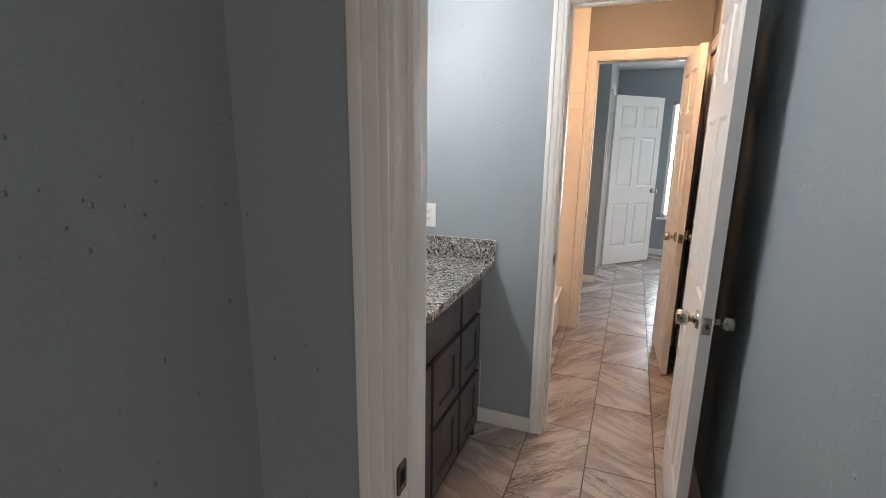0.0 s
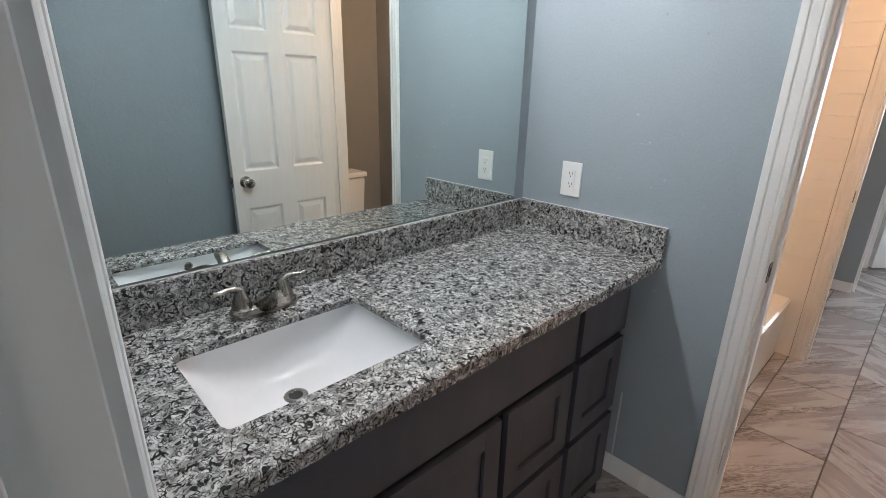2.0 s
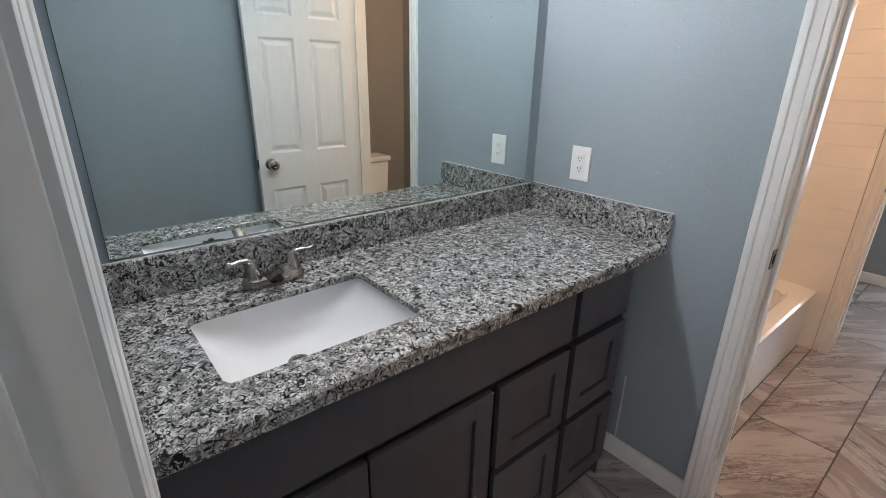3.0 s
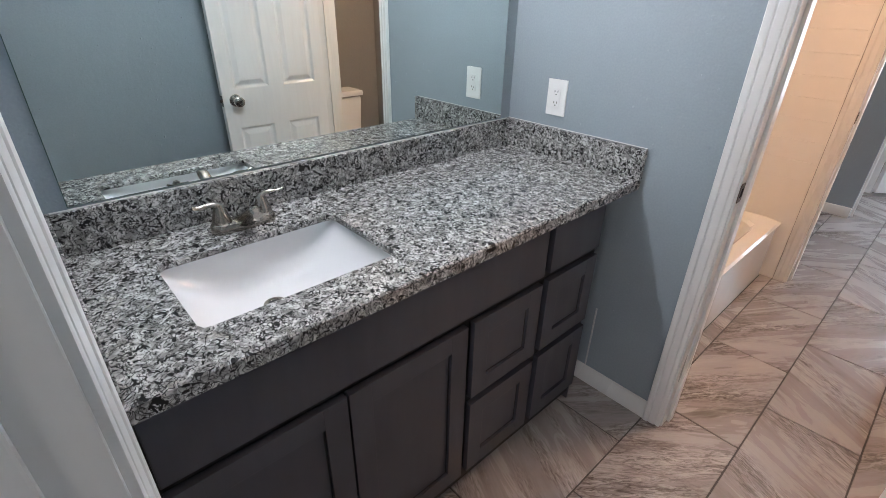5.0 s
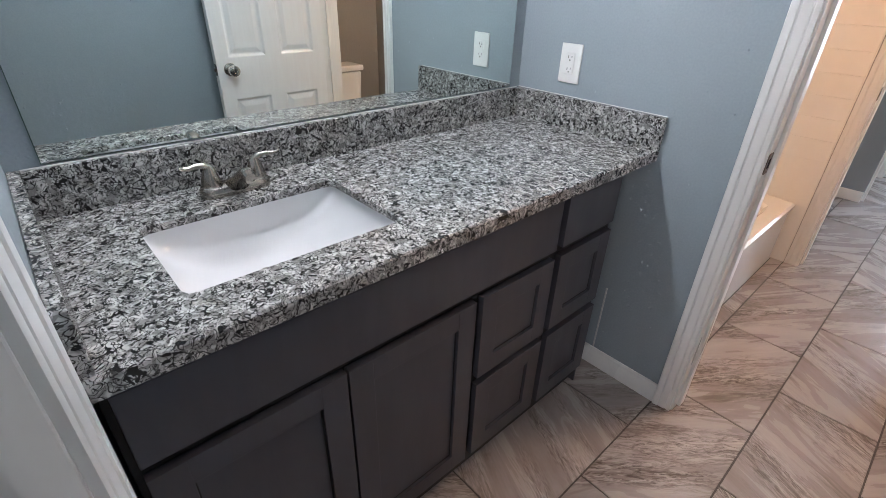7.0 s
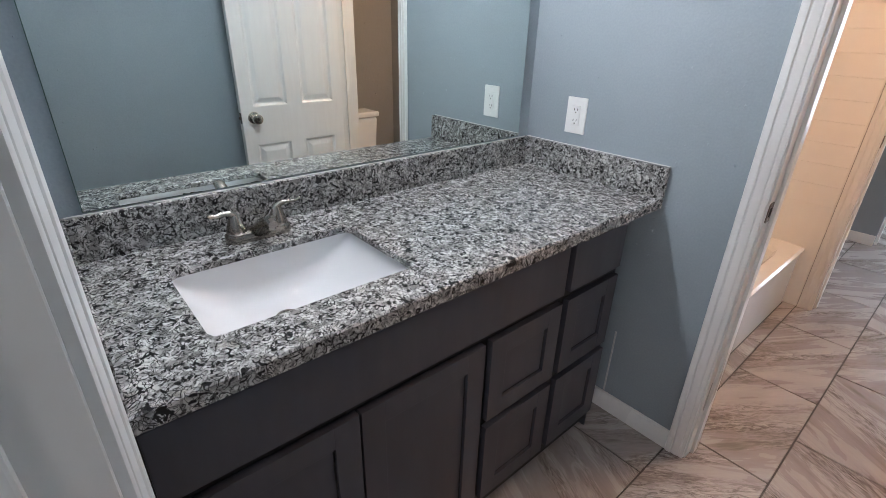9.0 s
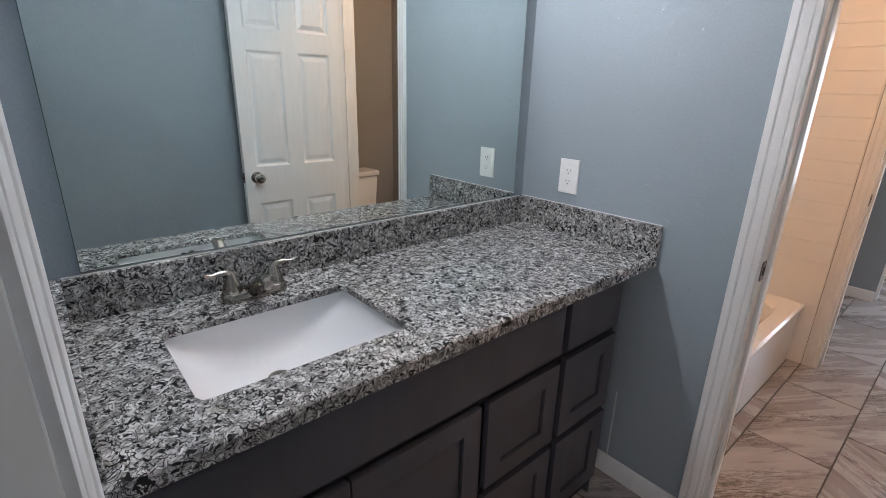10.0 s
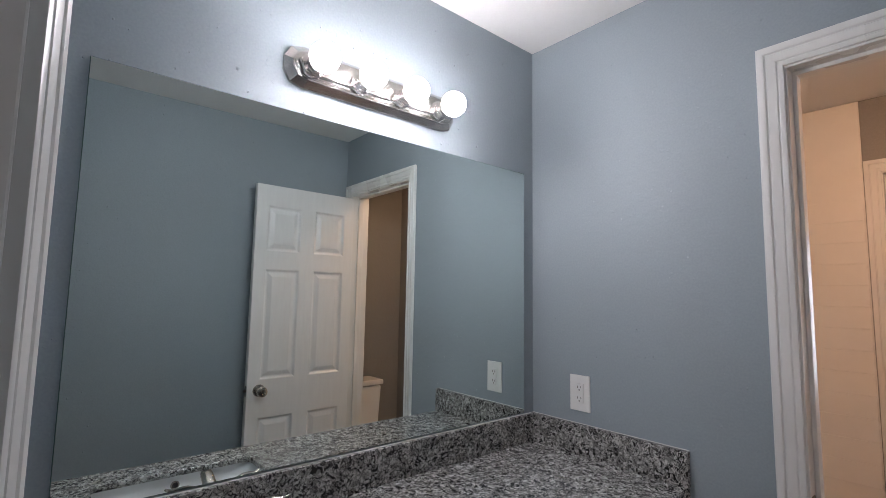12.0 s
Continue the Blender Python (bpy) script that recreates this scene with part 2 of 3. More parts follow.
def add_box(bm, a, b, bevel=0.0, seg=1):
    c = [(a[k] + b[k]) / 2 for k in range(3)]
    s = [abs(b[k] - a[k]) for k in range(3)]
    r = bmesh.ops.create_cube(bm, size=1, matrix=Matrix.Translation(c) @ Matrix.Diagonal((*s, 1)))
    if bevel:
        es = {e for v in r["verts"] for e in v.link_edges}
        bmesh.ops.bevel(bm, geom=list(es), offset=min(bevel, min(s) * 0.45), segments=seg, profile=0.7, affect="EDGES")


def boxes(*specs, bevel=0.0, seg=1):
    bm = bmesh.new()
    for a, b in specs:
        add_box(bm, a, b, bevel, seg)
    return bm


def lathe(profile, steps=24, m=None):
    """Turns (radius, height) pairs round z."""
    bm = bmesh.new()
    rings = []
    for r, h in profile:
        if r < 1e-5:
            rings.append([bm.verts.new((0, 0, h))])
        else:
            rings.append([bm.verts.new((r * math.cos(2 * math.pi * k / steps), r * math.sin(2 * math.pi * k / steps), h)) for k in range(steps)])
    for p, q in zip(rings, rings[1:]):
        for k in range(steps):
            j = (k + 1) % steps
            if len(p) == 1 and len(q) > 1:
                bm.faces.new((p[0], q[k], q[j]))
            elif len(q) == 1 and len(p) > 1:
                bm.faces.new((p[k], p[j], q[0]))
            elif len(p) > 1:
                bm.faces.new((p[k], p[j], q[j], q[k]))
    if m is not None:
        bm.transform(m)
    return bm


def tube(points, radii, steps=12):
    """A swept round bar through the points."""
    bm = bmesh.new()
    rings = []
    n = len(points)
    pts = [Vector(p) for p in points]
    side = None
    for k, p in enumerate(pts):
        d = (pts[min(k + 1, n - 1)] - pts[max(k - 1, 0)]).normalized()
        side = (side - d * side.dot(d)).normalized() if side is not None else d.orthogonal().normalized()
        up = d.cross(side)
        r = radii[k] if isinstance(radii[k], tuple) else (radii[k], radii[k])
        rings.append([bm.verts.new(p + side * math.cos(2 * math.pi * j / steps) * r[0] + up * math.sin(2 * math.pi * j / steps) * r[1]) for j in range(steps)])
    for a, b in zip(rings, rings[1:]):
        for j in range(steps):
            bm.faces.new((a[j], a[(j + 1) % steps], b[(j + 1) % steps], b[j]))
    bm.faces.new(rings[0]), bm.faces.new(rings[-1])
    return bm


def sweep(profile, path):
    """A mitred moulding: profile of (across, out) pairs set at each path station (origin, across, out)."""
    bm = bmesh.new()
    rows = [[bm.verts.new(Vector(o) + Vector(u) * a + Vector(w) * b) for a, b in profile] for o, u, w in path]
    n = len(profile)
    for p, q in zip(rows, rows[1:]):
        for k in range(n):
            j = (k + 1) % n
            bm.faces.new((p[k], p[j], q[j], q[k]))
    bm.faces.new(rows[0]), bm.faces.new(rows[-1])
    return bm


def rounded(theta, hx, hy, r):
    """Distance from the centre to a rounded rectangle's edge in the direction theta."""
    c, s = abs(math.cos(theta)), abs(math.sin(theta))
    lo, hi = 0.0, hx + hy
    for _ in range(40):
        d = (lo + hi) / 2
        qx, qy = d * c - hx + r, d * s - hy + r
        out = math.hypot(max(qx, 0), max(qy, 0)) + min(max(qx, qy), 0) - r
        lo, hi = (d, hi) if out < 0 else (lo, d)
    return lo


# ---- setting ----
H = 2.44                       # ceiling
XR = 1.555                     # wall facing the mirror
YN = 1.56                      # bath's far wall
WT = 0.115                     # wall thickness
Y0 = -1.49                     # inner face of the entry wall
JL, JR, JT = 0.860, 1.470, 2.063   # jamb faces and heads of the doorways in line


def structure(name, bm, mat, label="", category="wall"):
    return tagged(part(name, bm, mat), label, category, kind="structure")


structure("wall_mirror", boxes(((-0.12, Y0 - WT, 0), (0, 0, H))), PAINT, "grey-blue painted wall behind the vanity mirror")
structure("wall_outlet", boxes(((-0.12, 0, 0), (JL - 0.018, WT, H)), ((JR + 0.018, 0, 0), (2.38, WT, H)), ((JL - 0.018, 0, JT + 0.018), (JR + 0.018, WT, H))),
          PAINT, "grey-blue painted wall with an open doorway to the bath")
structure("wall_opposite", boxes(((XR, Y0 - WT, 0), (XR + WT, 0, H))), PAINT, "grey-blue painted wall facing the mirror")
structure("wall_entry", boxes(((-0.12, Y0 - WT, 0), (JL - 0.018, Y0, H)), ((JL - 0.018, Y0 - WT, JT + 0.018), (XR, Y0, H))),
          PAINT, "grey painted wall with the entry doorway")
structure("wall_hall_left", boxes(((0.44, -3.0, 0), (0.555, Y0 - WT, H))), PAINT, "dim grey painted wall outside the vanity room")
# never in view; the opening is placed to suit the added lamp
structure("wall_bedroom", boxes(((-2.5, -3.0, 0), (0.44, -2.885, H)), ((-2.6, -5.1, 0), (-2.5, -2.885, H)), ((4.0, -5.1, 0), (4.1, -1.49, H)),
                                ((XR + WT, Y0 - WT, 0), (4.1, Y0, H)),
                                ((-2.6, -5.2, 0), (2.2, -5.1, H)), ((3.5, -5.2, 0), (4.1, -5.1, H)), ((2.2, -5.2, 0), (3.5, -5.1, 0.75)), ((2.2, -5.2, 2.05), (3.5, -5.1, H))),
          PAINT, "dim grey walls of the unseen bedroom, opening added for light")
structure("wall_bath_left", boxes(((-0.12, WT, 0), (0, YN, H))), BATH_PAINT, "painted wall behind the bathtub")
structure("wall_bath_far", boxes(((-0.12, YN, 0), (JL - 0.018, YN + WT, H)), ((JR + 0.018, YN, 0), (2.38, YN + WT, H)), ((JL - 0.018, YN, JT + 0.018), (JR + 0.018, YN + WT, H))),
          BATH_PAINT, "painted bath wall with an open doorway")
structure("wall_toilet_back", boxes(((2.265, WT, 0), (2.38, YN, H))), BATH_PAINT, "painted wall behind the toilet")
structure("wall_closet", boxes(((1.575, 0.94, 0), (2.265, 1.04, H)), ((1.575, 1.04, 0), (1.675, 1.054, H)), ((1.575, 1.476, 0), (1.675, YN, H)), ((1.575, 1.054, 2.052), (1.675, 1.476, H))), BATH_PAINT, "painted wall with a closet door behind the open bath door")
structure("wall_room_left", boxes(((-0.12, YN + WT, 0), (0, 3.0, H)), ((0.0, 3.0, 0), (0.885, 3.09, H)), ((0.785, 3.09, 2.08), (0.885, 3.80, H)), ((0.785, 3.80, 0), (0.885, 4.8, H)),
                                   ((-0.4, 3.0, 0), (-0.3, 4.8, H))),
          PAINT, "grey-blue bedroom wall with a doorway")
structure("wall_room_far", boxes(((-0.4, 4.8, 0), (1.58, 4.92, H)), ((2.6, 4.8, 0), (4.2, 4.92, H)), ((1.58, 4.8, 0), (2.6, 4.92, 0.52)), ((1.58, 4.8, 2.03), (2.6, 4.92, H))),
          PAINT, "grey-blue bedroom wall with a bright window")
# the opening in this unseen wall only lets the added side lamp in
structure("wall_room_right", boxes(((4.1, YN, 0), (4.2, 1.8, H)), ((4.1, 2.9, 0), (4.2, 4.8, H)), ((4.1, 1.8, 0), (4.2, 2.9, 0.7)), ((4.1, 1.8, 2.03), (4.2, 2.9, H)), ((2.38, YN, 0), (4.1, YN + WT, H))), PAINT, "unseen grey-blue wall closing the far room, opening added for light")
for nm, a, b in (("ceiling_vanity", (-0.12, Y0 - WT), (XR + WT, WT)), ("ceiling_bath", (-0.12, WT), (2.38, YN + WT)), ("ceiling_room", (-0.4, YN + WT), (4.2, 4.92)),
                 ("ceiling_bedroom", (-2.6, -5.2), (4.1, Y0 - WT))):
    structure(nm, boxes(((*a, H), (*b, H + 0.1))), CEILING, "white lightly textured ceiling", "ceiling")
floor = structure("floor", boxes(((-0.12, Y0 - WT, -0.1), (XR + WT, WT, -0.0035)), ((-0.12, WT, -0.1), (2.38, YN + WT, -0.0035)), ((-0.4, YN + WT, -0.1), (4.2, 4.92, -0.0035))), GROUT, "greige marble-look floor tiles laid in running bond", "floor")
# unseen floor; its pale carpet is assumed, for bounce light
structure("floor_bedroom", boxes(((-2.6, -5.2, -0.1), (4.1, Y0 - WT, -0.001))), CARPET, "beige carpet assumed for the unseen dim room outside", "floor")
structure("ground", boxes(((-60, -60, -0.6), (60, 60, -0.4))), GROUND, "grass outside the house", "ground")

structure("backdrop", boxes(((-1, 7.0, -0.4), (6, 7.05, 4))), BACKDROP, "overexposed daylight outside the far window", "backdrop")

# moulded trim profiles: (across from the opening, out from the wall)
CASING = [(0, 0), (0, 0.008), (0.003, 0.0098), (0.011, 0.0102), (0.0125, 0.0085), (0.015, 0.0085), (0.0165, 0.0112), (0.026, 0.0136), (0.036, 0.0147), (0.0385, 0.0122), (0.0405, 0.0122), (0.043, 0.0165),
          (0.052, 0.0186), (0.059, 0.0176), (0.0615, 0.0140), (0.062, 0)]
BASE = [(0, 0), (0, 0.014), (0.054, 0.014), (0.063, 0.010), (0.070, 0.009), (0.076, 0.004), (0.076, 0)]


def casing(parent, x0, x1, top, y, out, mat=TRIM, legs=2, depth=1.0):
    """Casing round a doorway in a wall along x, on the face at y; out is the way it stands off."""
    d = 0.006
    x0, x1, top = x0 - d, x1 + d, top + d
    w = (0, out * depth, 0)
    part("casing_leg", sweep(CASING, [((x0, y, 0), (-1, 0, 0), w), ((x0, y, top), (-1, 0, 1), w)]), mat, parent, smooth=True)
    if legs == 1:
        part("casing_head", sweep(CASING, [((x0, y, top), (-1, 0, 1), w), ((XR - 0.001, y, top), (0, 0, 1), w)]), mat, parent, smooth=True)
        return
    part("casing_leg", sweep(CASING, [((x1, y, 0), (1, 0, 0), w), ((x1, y, top), (1, 0, 1), w)]), mat, parent, smooth=True)
    part("casing_head", sweep(CASING, [((x0, y, top), (-1, 0, 1), w), ((x1, y, top), (1, 0, 1), w)]), mat, parent, smooth=True)


def strike_plate(parent, JL, y, z, lip=-1):
    """A plate let into the jamb, its lip rising to the near arris."""
    prof = [(y + 0.016 * -lip, 0.0), (y + 0.016 * -lip, 0.0016), (y + 0.010 * lip, 0.0018), (y + 0.0145 * lip, 0.0028), (y + 0.018 * lip, 0.0022), (y + 0.0192 * lip, 0.0)]
    bm = bmesh.new()
    rows = []
    for dz, grow in ((-0.029, 0.7), (-0.026, 0.95), (-0.021, 1.0), (0.021, 1.0), (0.026, 0.95), (0.029, 0.7)):
        rows.append([bm.verts.new((JL + h, y + (q - y) * grow, z + dz)) for q, h in prof])
    for a, b in zip(rows, rows[1:]):
        for k in range(len(prof)):
            m_ = (k + 1) % len(prof)
            bm.faces.new((a[k], a[m_], b[m_], b[k]))
    bm.faces.new(rows[0]), bm.faces.new(rows[-1])
    p = part("strike_plate", bm, BRASS, parent, "worn dark metal strike plate", True)
    part("latch_hole", boxes(((JL + 0.0014, y - 0.008, z - 0.013), (JL + 0.0024, y + 0.008, z + 0.013))), SLOT, p)
    for dz in (-0.021, 0.021):
        part("screw", lathe([(0.0032, 0), (0.0028, 0.0008), (0, 0.001)], 10, Matrix.Translation((JL + 0.0016, y, z + dz)) @ Matrix.Rotation(radians(90), 4, "Y")), KNOB_METAL, p)


def doorway(name, y0, y1, stop, strike, label, JL=JL, JR=JR, strike_z=0.935):
    """Jamb, stops and casings of a doorway through a wall from y0 to y1."""
    e = tagged(empty(name), label, "door frame", kind="structure")
    for n_, a, b in (("jamb", (JL - 0.018, y0, 0), (JL, y1, JT)), ("jamb", (JR, y0, 0), (JR + 0.018, y1, JT)), ("head_jamb", (JL - 0.018, y0, JT), (JR + 0.018, y1, JT + 0.018))):
        part(n_, boxes((a, b), bevel=0.0012), TRIM, e)
    s0, s1 = stop
    part("stop", boxes(((JL, s0, 0), (JL + 0.011, s1, JT - 0.011)), bevel=0.003, seg=2), TRIM, e)
    part("stop", boxes(((JR - 0.011, s0, 0), (JR, s1, JT - 0.011)), bevel=0.003, seg=2), TRIM, e)
    part("stop", boxes(((JL, s0, JT - 0.011), (JR, s1, JT)), bevel=0.003, seg=2), TRIM, e)
    casing(e, JL, JR, JT, y0, -1, depth=0.6 if y0 > 1 else 1.0)
    casing(e, JL, JR, JT, y1, 1, legs=1 if JR > 1.5 else 2)
    strike_plate(e, JL, strike, strike_z)
    return e


entry = doorway("doorway_entry", Y0 - WT, Y0, (Y0 - WT + 0.038, Y0 - WT + 0.070), Y0 - WT + 0.014, "white moulded entry door frame with a strike plate", 0.853, 1.537, 0.912)
doorway("doorway_bath", 0, WT, (0.042, 0.078), 0.02, "white moulded door frame between vanity and bath")
doorway("doorway_room", YN, YN + WT, (YN + 0.042, YN + 0.078), YN + 0.02, "white moulded door frame between bath and bedroom")


part("paint_drip", lathe([(0, -0.010), (0.0035, -0.007), (0.0045, -0.001), (0.002, 0.006), (0, 0.009)], 12, Matrix.Translation((0.7855, Y0 + 0.012, 1.386))), TRIM, entry, "dried paint drip", True)


def baseboard(x0, y0, x1, y1, out):
    """A board along a wall from one end to the other; out is the wall's normal."""
    bm = sweep(BASE, [((x0, y0, 0), (0, 0, 1), out), ((x1, y1, 0), (0, 0, 1), out)])
    tagged(part("baseboard", bm, TRIM, smooth=True), "white painted moulded baseboard", "baseboard", "baseboards", "structure")


baseboard(0.0, 0, JL - 0.068, 0, (0, -1, 0))
baseboard(XR, -0.02, XR, Y0, (-1, 0, 0))
baseboard(0.555, Y0 - WT, JL - 0.068, Y0 - WT, (0, -1, 0))
baseboard(0.555, -3.0, 0.555, Y0 - WT, (1, 0, 0))
baseboard(0.0, 3.0, 0.885, 3.0, (0, -1, 0))
baseboard(0.885, 3.88, 0.885, 4.8, (1, 0, 0))
baseboard(0.885, 4.8, 4.1, 4.8, (0, -1, 0))
baseboard(2.265, WT, 2.265, 0.94, (-1, 0, 0))
baseboard(1.575, 0.94, 2.265, 0.94, (0, -1, 0))
baseboard(JR + 0.068, WT, 2.265, WT, (0, 1, 0))


# the far room's side doorway
e = tagged(empty("doorway_far"), "white moulded casing of the far room's doorway", "door frame", kind="structure")
w = (1, 0, 0)
part("casing_leg", sweep(CASING, [((0.885, 3.10, 0), (0, -1, 0), w), ((0.885, 3.10, JT), (0, -1, 1), w)]), TRIM, e, smooth=True)
part("casing_leg", sweep(CASING, [((0.885, 3.79, 0), (0, 1, 0), w), ((0.885, 3.79, JT), (0, 1, 1), w)]), TRIM, e, smooth=True)
part("casing_head", sweep(CASING, [((0.885, 3.10, JT), (0, -1, 1), w), ((0.885, 3.79, JT), (0, 1, 1), w)]), TRIM, e)
part("jamb", boxes(((0.78, 3.088, 0), (0.885, 3.102, JT)), ((0.78, 3.788, 0), (0.885, 3.802, JT)), ((0.78, 3.088, JT), (0.885, 3.802, JT + 0.016))), TRIM, e)


# ---- doors ----
def knob_profile():
    return [(0, 0), (0.031, 0), (0.032, 0.004), (0.029, 0.008), (0.017, 0.011), (0.013, 0.016), (0.012, 0.026), (0.015, 0.029), (0.0225, 0.033),
            (0.0255, 0.038), (0.0265, 0.048), (0.0265, 0.058), (0.0245, 0.064), (0.020, 0.067), (0.010, 0.068), (0.008, 0.066), (0, 0.066)]


def six_panel_door(name, width, label, knob_z=0.91, height=2.03):
    """A moulded door. Its hinge edge stands on the local z axis; it runs along +x, thickness centred on y."""
    door = tagged(empty(name), label, "door")
    t = 0.0175
    st, mid = 0.105 * width / 0.61 ** 0.5 / 1.28, 0.085
    xs = [0, st, width / 2 - mid / 2, width / 2 + mid / 2, width - st, width]
    zs = [0.008, 0.225, 0.765, 0.965, 1.56, 1.66, 1.915, height]
    skin = bmesh.new()

    def rect(bm, x0, x1, z0, z1, inset, y):
        return [bm.verts.new((x, y, z)) for x, z in ((x0 + inset, z0 + inset), (x1 - inset, z0 + inset), (x1 - inset, z1 - inset), (x0 + inset, z1 - inset))]

    def band(bm, lo, hi):
        for k in range(4):
            bm.faces.new((lo[k], lo[(k + 1) % 4], hi[(k + 1) % 4], hi[k]))

    for s in (-1, 1):
        for i in range(5):
            for j in range(7):
                cell = (xs[i], xs[i + 1], zs[j], zs[j + 1])
                if i in (1, 3) and j in (1, 3, 5):
                    # cove down into the groove; the raised field is a part of its own
                    steps = [rect(skin, *cell, a, s * (t - d)) for a, d in ((0, 0), (0.003, 0.0012), (0.010, 0.0085), (0.014, 0.0105), (0.019, 0.0105))]
                    for p, q in zip(steps, steps[1:]):
                        band(skin, p, q)
                    field = bmesh.new()
                    up = [rect(field, *cell, a, s * (t - d)) for a, d in ((0.0185, 0.0107), (0.021, 0.0100), (0.040, 0.0022), (0.043, 0.0015))]
                    for p, q in zip(up, up[1:]):
                        band(field, p, q)
                    field.faces.new(up[-1])
                    part("panel", field, DOOR_WHITE, door)
                else:
                    skin.faces.new(rect(skin, *cell, 0, s * t))
    bmesh.ops.remove_doubles(skin, verts=skin.verts, dist=0.00005)
    rim = [e for e in skin.edges if e.is_boundary and all(abs(abs(v.co.y) - t) < 1e-5 for v in e.verts)]
    bmesh.ops.bridge_loops(skin, edges=rim)
    part("leaf", skin, DOOR_WHITE, door)
    kx = width - 0.062
    for s in (-1, 1):
        m = Matrix.Translation((kx, s * t, knob_z)) @ Matrix.Rotation(radians(-90 * s), 4, "X")
        part("knob", lathe(knob_profile(), 28, m), KNOB_METAL, door, "round satin nickel knob", True)
    plate = part("latch_plate", boxes(((width - 0.0005, -0.0125, knob_z - 0.028), (width + 0.0013, 0.0125, knob_z + 0.028)), bevel=0.0005), KNOB_METAL, door, "metal latch plate")
    part("latch_bolt", boxes(((width + 0.001, -0.006, knob_z - 0.008), (width + 0.009, 0.006, knob_z + 0.008)), bevel=0.002), BRASS, plate)
    for z in (0.22, 1.02, 1.80):
        part("hinge", lathe([(0, -0.045), (0.006, -0.045), (0.006, 0.045), (0, 0.045)], 12, Matrix.Translation((-0.004, t + 0.004, z))), KNOB_METAL, door)
    return door


d = six_panel_door("panel_door", 0.603, "white six-panel door standing open beside the grey wall")
d.matrix_world = pose(JR - 0.022, -0.012, 0.008, 0, 0, -91.2)
d = six_panel_door("panel_door", 0.603, "white six-panel door standing open in the bath")
d.matrix_world = pose(JR - 0.022, YN - 0.018, 0.008, 0, 0, -86.8)
d = six_panel_door("panel_door", 0.412, "white narrow six-panel closet door shut in the bath wall")
d.matrix_world = pose(1.600, 1.471, 0.008, 0, 0, -90)
e = tagged(empty("doorway_closet"), "white moulded casing of the bath closet door", "door frame", kind="structure")
w = (-1, 0, 0)
part("casing_leg", sweep(CASING, [((1.575, 1.054, 0), (0, -1, 0), w), ((1.575, 1.054, 2.052), (0, -1, 1), w)]), TRIM, e, smooth=True)
part("casing_leg", sweep(CASING, [((1.575, 1.476, 0), (0, 1, 0), w), ((1.575, 1.476, 2.052), (0, 1, 1), w)]), TRIM, e, smooth=True)
part("casing_head", sweep(CASING, [((1.575, 1.054, 2.052), (0, -1, 1), w), ((1.575, 1.476, 2.052), (0, 1, 1), w)]), TRIM, e, smooth=True)
d = six_panel_door("panel_door", 0.762, "white six-panel door swung open in the far room")
d.matrix_world = pose(0.912, 3.795, 0.008, 0, 0, 46)


# ---- vanity ----
CT, CB, CF = 0.902, 0.866, 0.576      # counter top, underside, front
SX, SY = (0.172, 0.462), (-1.335, -0.908)
SR = CT - 0.015                        # underside of the stone at the cut-out
scx, scy = sum(SX) / 2, sum(SY) / 2
shx, shy = (SX[1] - SX[0]) / 2, (SY[1] - SY[0]) / 2


def counter_slab():
    """A slab with eased edges and a rounded sink cut-out."""
    x0, x1, y0, y1 = 0.001, CF, Y0 + 0.001, -0.001
    corners = [math.atan2(y - scy, x - scx) for x in (x0, x1) for y in (y0, y1)]
    angles = sorted([2 * math.pi * k / 96 - math.pi + 0.01 for k in range(96)] + corners)

    def outer(a, inset):
        c, s = math.cos(a), math.sin(a)
        ds = []
        if abs(c) > 1e-9:
            ds.append(((x1 - inset if c > 0 else x0 + inset) - scx) / c)
        if abs(s) > 1e-9:
            ds.append(((y1 - inset if s > 0 else y0 + inset) - scy) / s)
        k = min(ds)
        return scx + c * k, scy + s * k

    def inner(a, grow):
        k = rounded(a, shx + grow, shy + grow, 0.018 + grow)
        return scx + math.cos(a) * k, scy + math.sin(a) * k

    bm = bmesh.new()
    rings = []
    for fn, arg, z in ((inner, 0.02, CB), (inner, 0.02, SR - 0.0015), (inner, 0, SR - 0.0015), (inner, 0, CT - 0.0008), (inner, 0.0008, CT), (outer, 0.004, CT), (outer, 0, CT - 0.004), (outer, 0, CB + 0.002), (outer, 0.002, CB)):
        rings.append([bm.verts.new((*fn(a, arg), z)) for a in angles])
    n = len(angles)
    for p, q in zip(rings, rings[1:] + rings[:1]):
        for k in range(n):
            j = (k + 1) % n
            bm.faces.new((p[k], p[j], q[j], q[k]))
    return bm


top = tagged(empty("countertop"), "speckled grey and white polished granite vanity counter", "countertop")
part("slab", counter_slab(), GRANITE, top)
part("backsplash", boxes(((0.001, Y0 + 0.021, CT), (0.021, -0.021, 1.003)), bevel=0.0015), GRANITE, top)
part("side_splash", boxes(((0.001, -0.021, CT), (CF + 0.002, -0.001, 1.003)), bevel=0.0015), GRANITE, top)
part("side_splash", boxes(((0.001, Y0 + 0.001, CT), (CF - 0.006, Y0 + 0.021, 1.003)), bevel=0.0015), GRANITE, top)
part("caulk_line", boxes(((0.002, -0.0032, 1.002), (CF + 0.001, -0.0002, 1.0048)), ((0.0072, Y0 + 0.022, 1.002), (0.0112, -0.022, 1.0052)), bevel=0.001), CAULK, top, "thin white caulk bead")


